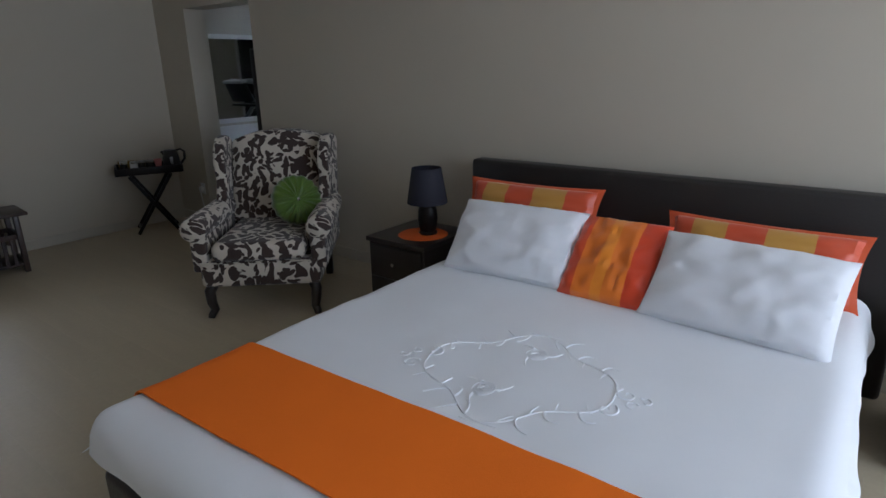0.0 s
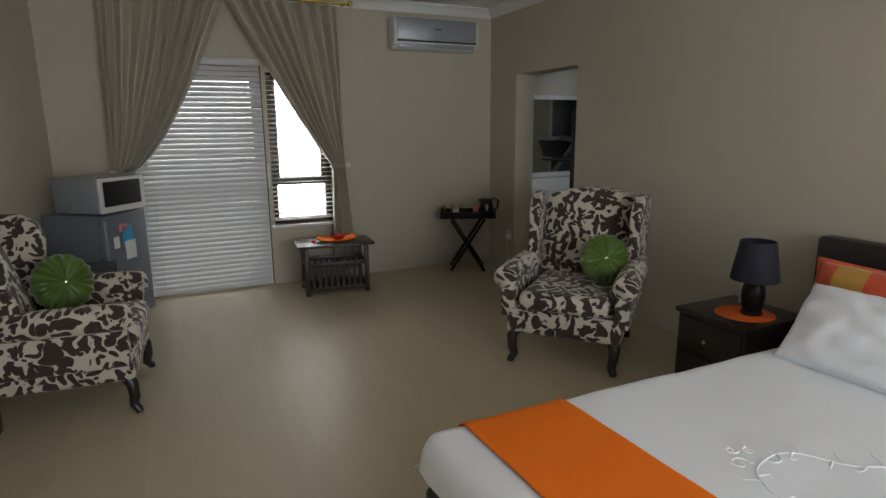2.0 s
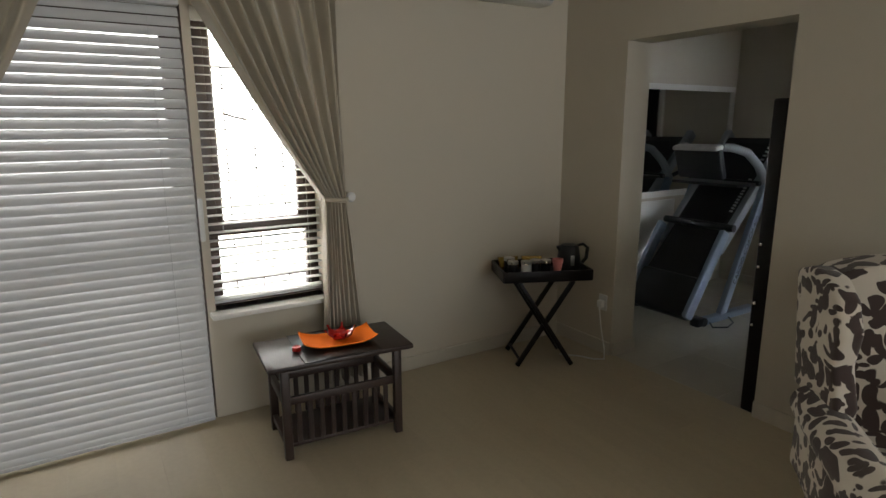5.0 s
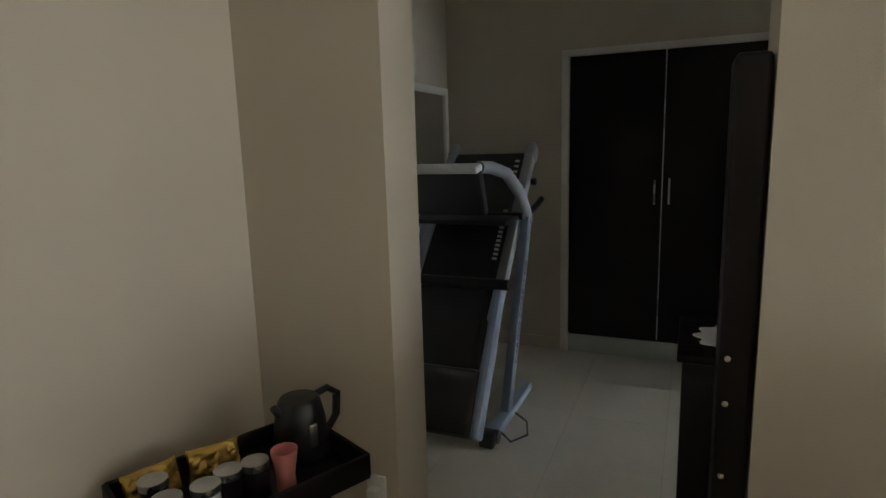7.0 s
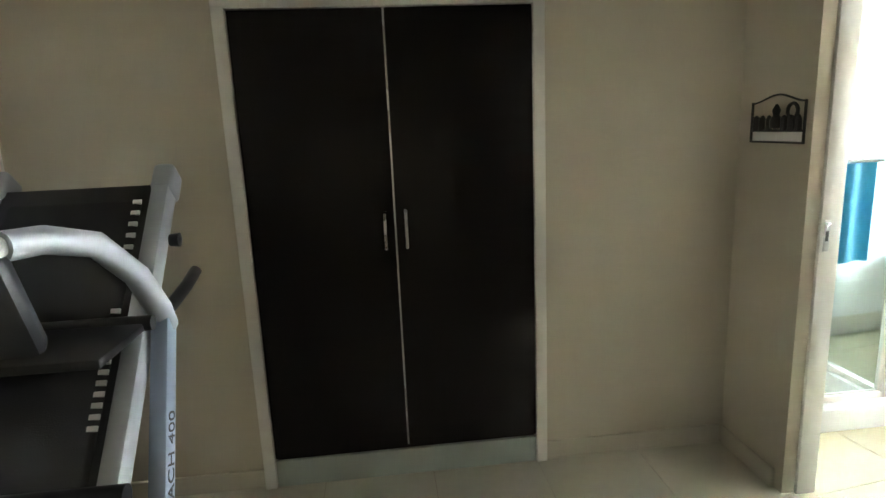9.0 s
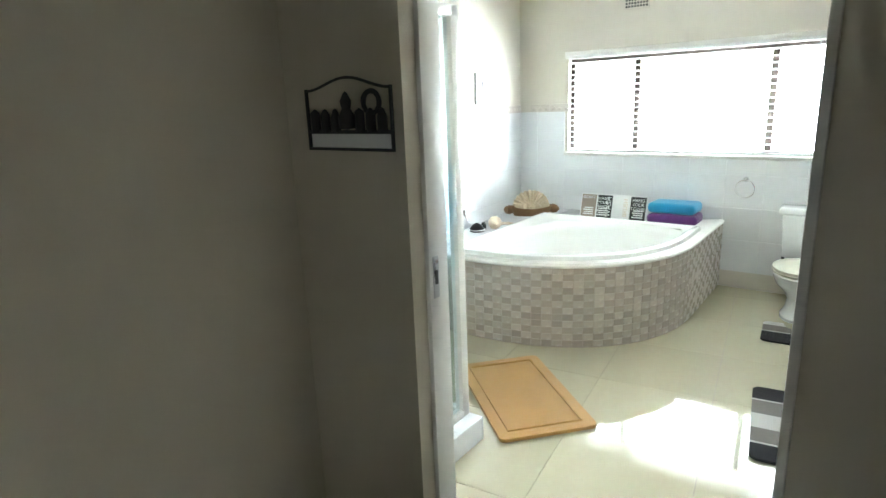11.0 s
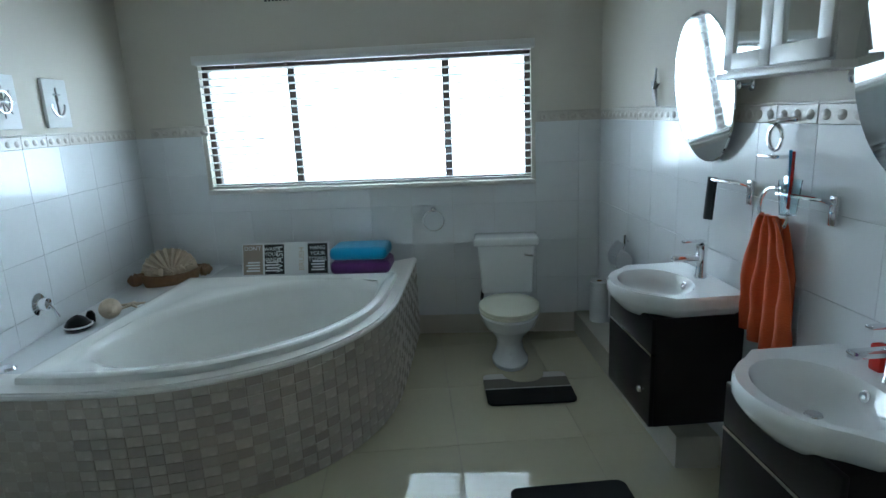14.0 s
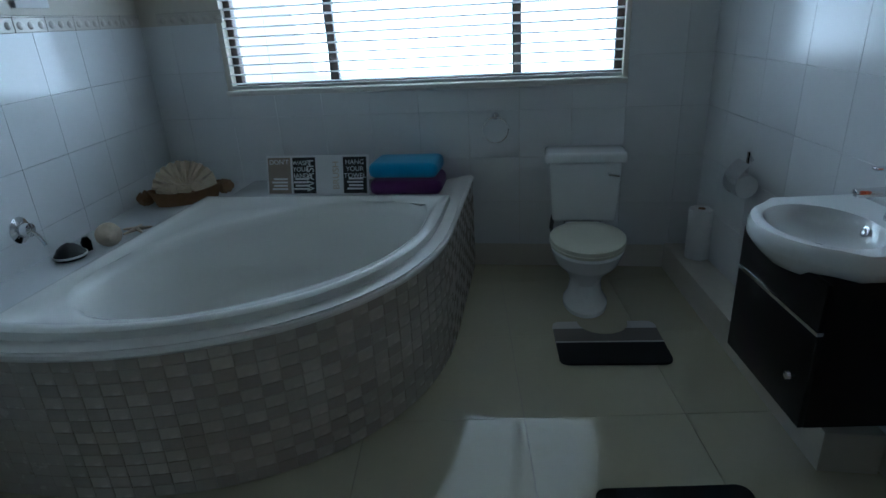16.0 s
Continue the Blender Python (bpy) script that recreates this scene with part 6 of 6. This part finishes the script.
tg = thing("towel_ring", pose(5.55, -0.488, 0.885, 0, 0, 90), "plain chrome towel ring beside the toilet", "towel ring")
part("ring", tube_bm([(0.03, 0.07 * math.cos(t), -0.06 + 0.07 * math.sin(t)) for t in [2 * math.pi * i / 28 for i in range(29)]], 0.004, 8), CHROME, tg)
part("plate", lathe_bm([(0.0, 0.0), (0.022, 0.0), (0.02, 0.012), (0.008, 0.03), (0.0, 0.034)], 14), CHROME, tg, "", pose(0, 0, 0.012, 0, 90, 0))

for y, w in ((0.785, "wheel"), (0.363, "anchor"), (1.2, "wheel")):
    pc = thing("framed_picture", pose(lw(y, 0.001), y, 1.67, 0, 0, 6.9), "white square nautical " + w + " plaque on the wall", "picture", "nautical plaques")
    part("board", box_bm(-0.018, -0.105, -0.125, 0.0, 0.105, 0.125, 0.003), PAPER, pc)
    if w == "wheel":
        part("rim", tube_bm([(-0.02, 0.05 * math.cos(t), 0.05 * math.sin(t)) for t in [2 * math.pi * i / 24 for i in range(25)]], 0.006, 6), STEEL, pc)
        for k in range(4):
            a = math.pi / 4 * k
            part("spoke", tube_bm([(-0.02, 0.075 * math.cos(a), 0.075 * math.sin(a)), (-0.02, -0.075 * math.cos(a), -0.075 * math.sin(a))], 0.004, 6), STEEL, pc)
    else:
        part("shank", tube_bm([(-0.02, 0, 0.08), (-0.02, 0, -0.06)], 0.006, 6), STEEL, pc)
        part("stock", tube_bm([(-0.02, -0.03, 0.045), (-0.02, 0.03, 0.045)], 0.005, 6), STEEL, pc)
        part("flukes", tube_bm([(-0.02, 0.06 * math.cos(t), -0.005 + 0.06 * math.sin(t)) for t in [math.pi + math.pi * i / 12 for i in range(13)]], 0.006, 6), STEEL, pc)
for x, z in ((6.476, 2.33), (5.393, 2.315)):
    v = thing("air_vent", pose(x, -0.499, z), "pierced white air brick high on the wall", "vent", "air bricks")
    part("plate", box_bm(-0.1, 0, -0.07, 0.1, 0.008, 0.07, 0.002), BATHPAINT, v)
    me = mesh_of("hole", box_bm(-0.008, 0.0075, -0.008, 0.008, 0.009, 0.008), BLACKPL, False)
    for i in range(8):
        for j in range(5):
            piece("hole", me, v, pose(-0.084 + 0.024 * i, 0, -0.05 + 0.025 * j))


def rug_bm(w, h, t, r=0.04, notch=False):
    pts = []
    for cx, cy, a0 in ((w / 2 - r, h / 2 - r, 0), (-w / 2 + r, h / 2 - r, 90), (-w / 2 + r, -h / 2 + r, 180), (w / 2 - r, -h / 2 + r, 270)):
        for k in range(7):
            a = radians(a0 + 15 * k)
            pts.append((cx + r * math.cos(a), cy + r * math.sin(a)))
        if notch and a0 == 180:
            for k in range(13):
                a = radians(180 - 15 * k)
                pts.append((0.12 * math.cos(a), -h / 2 + 0.12 * math.sin(a)))
    return prism_bm(pts, 0.0, t)


WHT, GRY, BLK = (0.6, 0.58, 0.54), (0.2, 0.18, 0.16), (0.012, 0.012, 0.014)
single("striped_bath_mat", rug_bm(0.48, 0.72, 0.014), stripes("mat_stripes", [(0, BLK), (0.2, WHT), (0.22, GRY), (0.42, WHT), (0.62, GRY), (0.8, WHT), (0.82, BLK)], "Y", 0.72, -0.36, 0.95, bump=0.9), "black grey and white striped bath mat on the tiles", "bath mat", pose(4.85, 1.61, 0.003, 0, 0, 8))
single("toilet_mat", rug_bm(0.48, 0.36, 0.012, notch=True), stripes("toilet_mat_stripes", [(0, WHT), (0.18, GRY), (0.5, WHT), (0.53, BLK)], "Y", 0.36, -0.18, 0.95, bump=0.9), "notched striped mat round the toilet foot", "bath mat", pose(4.99, 0.38, 0.003, 0, 0, 5))
tmt = thing("tan_bath_mat", pose(6.16, 2.03, 0.003, 0, 0, 139), "thick tan bath mat lying askew on the tiles", "bath mat")
part("mat_body", rug_bm(0.84, 0.5, 0.018, 0.03), TANMAT, tmt)
part("border", tube_bm([(-0.36, -0.19, 0.019), (0.36, -0.19, 0.019), (0.36, 0.19, 0.019), (-0.36, 0.19, 0.019), (-0.36, -0.19, 0.019)], 0.007, 5), TANMAT, tmt, "raised woven border")

# shower
sh = thing("shower_enclosure", pose(0, 0, 0), "white framed glass shower cubicle on a tiled kerb", "shower")
part("kerb", box_bm(6.1, 2.5, 0, 6.24, 3.3, 0.12, 0.006), TILE_W, sh)
part("kerb", prism_bm([(6.1, 2.5), (lw(2.5, 0.015), 2.5), (lw(2.58, 0.015), 2.58), (6.24, 2.58)], 0.0, 0.118), TILE_W, sh)
for b in ((6.17, 2.51, 0.12, 6.215, 2.56, 1.95), (6.17, 3.25, 0.12, 6.215, 3.3, 1.95), (6.17, 2.51, 1.91, 6.215, 3.3, 1.955), (6.17, 2.51, 0.12, 6.215, 3.3, 0.155), (6.215, 2.515, 1.91, lw(2.55, 0.01), 2.555, 1.95), (6.215, 2.515, 0.12, lw(2.55, 0.01), 2.555, 0.155)):
    part("frame", box_bm(*b, 0.004), TRIM, sh)
g = part("pane", box_bm(6.19, 2.56, 0.155, 6.196, 3.25, 1.91), FROST, sh)
g2 = part("pane", box_bm(6.215, 2.532, 0.155, lw(2.55, 0.02), 2.538, 1.91), FROST, sh)
g.visible_shadow = g2.visible_shadow = False
bt_ = thing("turquoise_bath_towel", pose(6.3, 2.86, 0), "turquoise towel hanging inside the shower", "towel")
part("fall", grid_bm(40, 20, lambda u, v: (0.02 * math.sin(u * 17), (u - 0.5) * 0.52, 1.32 - v * 0.5), 0.01), TEAL, bt_)
part("bar", cyl_bm((0, -0.29, 1.33), (0, 0.42, 1.33), 0.01), CHROME, bt_)


# ---- wall tiles, borders, floors ----
def tile_wall(name, m, length, rows, pw, ph, parent_label, skip=None, z0=0.0, thick=0.008, material=TILE_W):
    """Single tiles on a wall face; local x runs along the wall, y points out of it."""
    ob = tagged(new(name), parent_label, "wall tiling", kind="structure")
    ob.matrix_world = m
    cache = {}
    n = int(math.ceil(length / pw))
    for i in range(n):
        for j in range(rows):
            x0, x1, a, b = i * pw, min((i + 1) * pw, length), z0 + j * ph, z0 + (j + 1) * ph
            if x1 - x0 < 0.01:
                continue
            if skip:
                s = skip(x0, x1, a, b)
                if s is None:
                    continue
                x0, x1, a, b = s
            key = (round(x1 - x0, 3), round(b - a, 3))
            if key not in cache:
                cache[key] = mesh_of("tile", box_bm(0.0006, 0, 0.0006, key[0] - 0.0006, thick, key[1] - 0.0006, 0.001, 1), material, False)
            piece("tile", cache[key], ob, pose(x0, 0, a))
    return ob


def border(name, m, length, skips=()):
    ob = tagged(new(name), "narrow shell-patterned border tiles above the white tiles", "border", kind="structure")
    ob.matrix_world = m
    me = mesh_of("border_tile", box_bm(0.001, 0, 0, 0.199, 0.011, 0.058, 0.002, 1), BORDER, False)
    sh_ = bmesh.new()
    for k in range(3):
        lathe = lathe_bm([(0.0, 0.0), (0.017, 0.0), (0.013, 0.004), (0.0, 0.006)], 10)
        lathe.transform(pose(0.035 + 0.065 * k, 0.011, 0.028, -90, 0, 0) @ Matrix.Diagonal((1.2, 1, 1, 1)))
        tmp = bpy.data.meshes.new("tmp")
        lathe.to_mesh(tmp)
        lathe.free()
        sh_.from_mesh(tmp)
        bpy.data.meshes.remove(tmp)
    me2 = mesh_of("shell_relief", sh_, BORDER_D)
    rail = mesh_of("rail", box_bm(0, 0, 0.058, 0.2, 0.014, 0.068, 0.003, 1), BORDER_D, False)
    s = 0.0
    while s < length - 0.1:
        if not any(a < s + 0.1 < b for a, b in skips):
            p = piece("border_tile", me, ob, pose(s, 0, 0))
            piece("shell_relief", me2, p, pose(0, 0, 0))
            piece("rail", rail, p, pose(0, 0, 0))
        s += 0.2


def window_cut(x0, x1, a, b):
    # local x runs from x = 4.3 towards the other wall; the opening is clipped out
    A, B = 4.86 - 4.3, 7.1 - 4.3
    if x1 <= A + 0.01 or x0 >= B - 0.01 or b <= 1.06:
        return x0, x1, a, b
    if a < 1.04:
        return x0, x1, a, 1.05
    if x0 < A:
        return x0, A, a, b
    if x1 > B:
        return B, x1, a, b
    return None


PH = 0.2617
tile_wall("tiling_south", pose(4.3, -0.4985, 0.14, 0, 0, 0), 3.28, 5, 0.28, PH, "white glazed wall tiles below the border", lambda x0, x1, a, b: (lambda r: None if r is None else (r[0], r[1], r[2] - 0.14, r[3] - 0.14))(window_cut(x0, x1, a + 0.14, b + 0.14)))
tile_wall("tiling_west", pose(rw(3.3, 0.0005), 3.3, 0.14, 0, 0, -90 + RZ), 3.82, 5, 0.3, PH, "white glazed wall tiles behind the basins")
tile_wall("tiling_east", pose(lw(-0.49, 0.0005), -0.49, 0.14, 0, 0, 90 + 6.9), 3.8, 5, 0.3, PH, "white glazed wall tiles beside the bath")
border("border_south", pose(4.45, -0.4985, 1.449), 3.1, [(0.4, 2.66)])
border("border_west", pose(rw(3.3, 0.0005), 3.3, 1.449, 0, 0, -90 + RZ), 3.82)
border("border_east", pose(lw(-0.49, 0.0005), -0.49, 1.449, 0, 0, 90 + 6.9), 3.8)


def floor_pieces(name, label, x0, x1, y0, y1, pw, pl, material, gap, stagger, rz=0.0, top=0.0, bevel=0.0008, clip=None):
    ob = tagged(new(name, mesh_of(name, box_bm(x0, y0, -0.12, x1, y1, top - 0.0035), GROUT, False)), label, "floor", kind="structure")
    me = {}
    i = 0
    c, s = math.cos(radians(rz)), math.sin(radians(rz))
    u = x0 - 1.0
    k = 0
    while u < x1 + 1.0:
        v = y0 - 1.5 + stagger * ((k * 0.37) % 1.0) * pl
        while v < y1 + 1.0:
            mx, my = u + pw / 2, v + pl / 2
            cx, cy = (x0 + x1) / 2, (y0 + y1) / 2
            wx, wy = cx + (mx - cx) * c - (my - cy) * s, cy + (mx - cx) * s + (my - cy) * c
            if x0 - pw * 0.5 < wx < x1 + pw * 0.5 and y0 - pl * 0.5 < wy < y1 + pl * 0.5 and (clip is None or clip(wx, wy)):
                a, b, d, e = -pw / 2, pw / 2, -pl / 2, pl / 2
                if not rz:
                    a, b, d, e = max(a, x0 - wx), min(b, x1 - wx), max(d, y0 - wy), min(e, y1 - wy)
                if b - a > 0.02 and e - d > 0.02:
                    key = (round(a, 3), round(b, 3), round(d, 3), round(e, 3))
                    if key not in me:
                        me[key] = mesh_of("plank" if stagger else "tile", box_bm(a + gap, d + gap, -0.01, b - gap, e - gap, 0, bevel, 1), material, False)
                    piece("plank" if stagger else "tile", me[key], ob, pose(wx, wy, top, 0, 0, rz))
            v += pl
        u += pw
        k += 1
    return ob


floor_pieces("floor_bedroom", "pale wood-look laminate planks", -1.6, 3.62, -2.6, 6.25, 0.19, 1.25, PLANK, 0.0001, 1, bevel=0.0002)
floor_pieces("floor_dressing", "pale polished stone-look floor tiles", 3.62, 6.9, 3.38, 6.5, 0.5, 0.5, TILE_D, 0.001, 0)
floor_pieces("floor_bath", "large glossy cream porcelain floor tiles", 3.9, 7.7, -0.5, 3.38, 0.6, 0.6, TILE_F, 0.0012, 0, RZ)
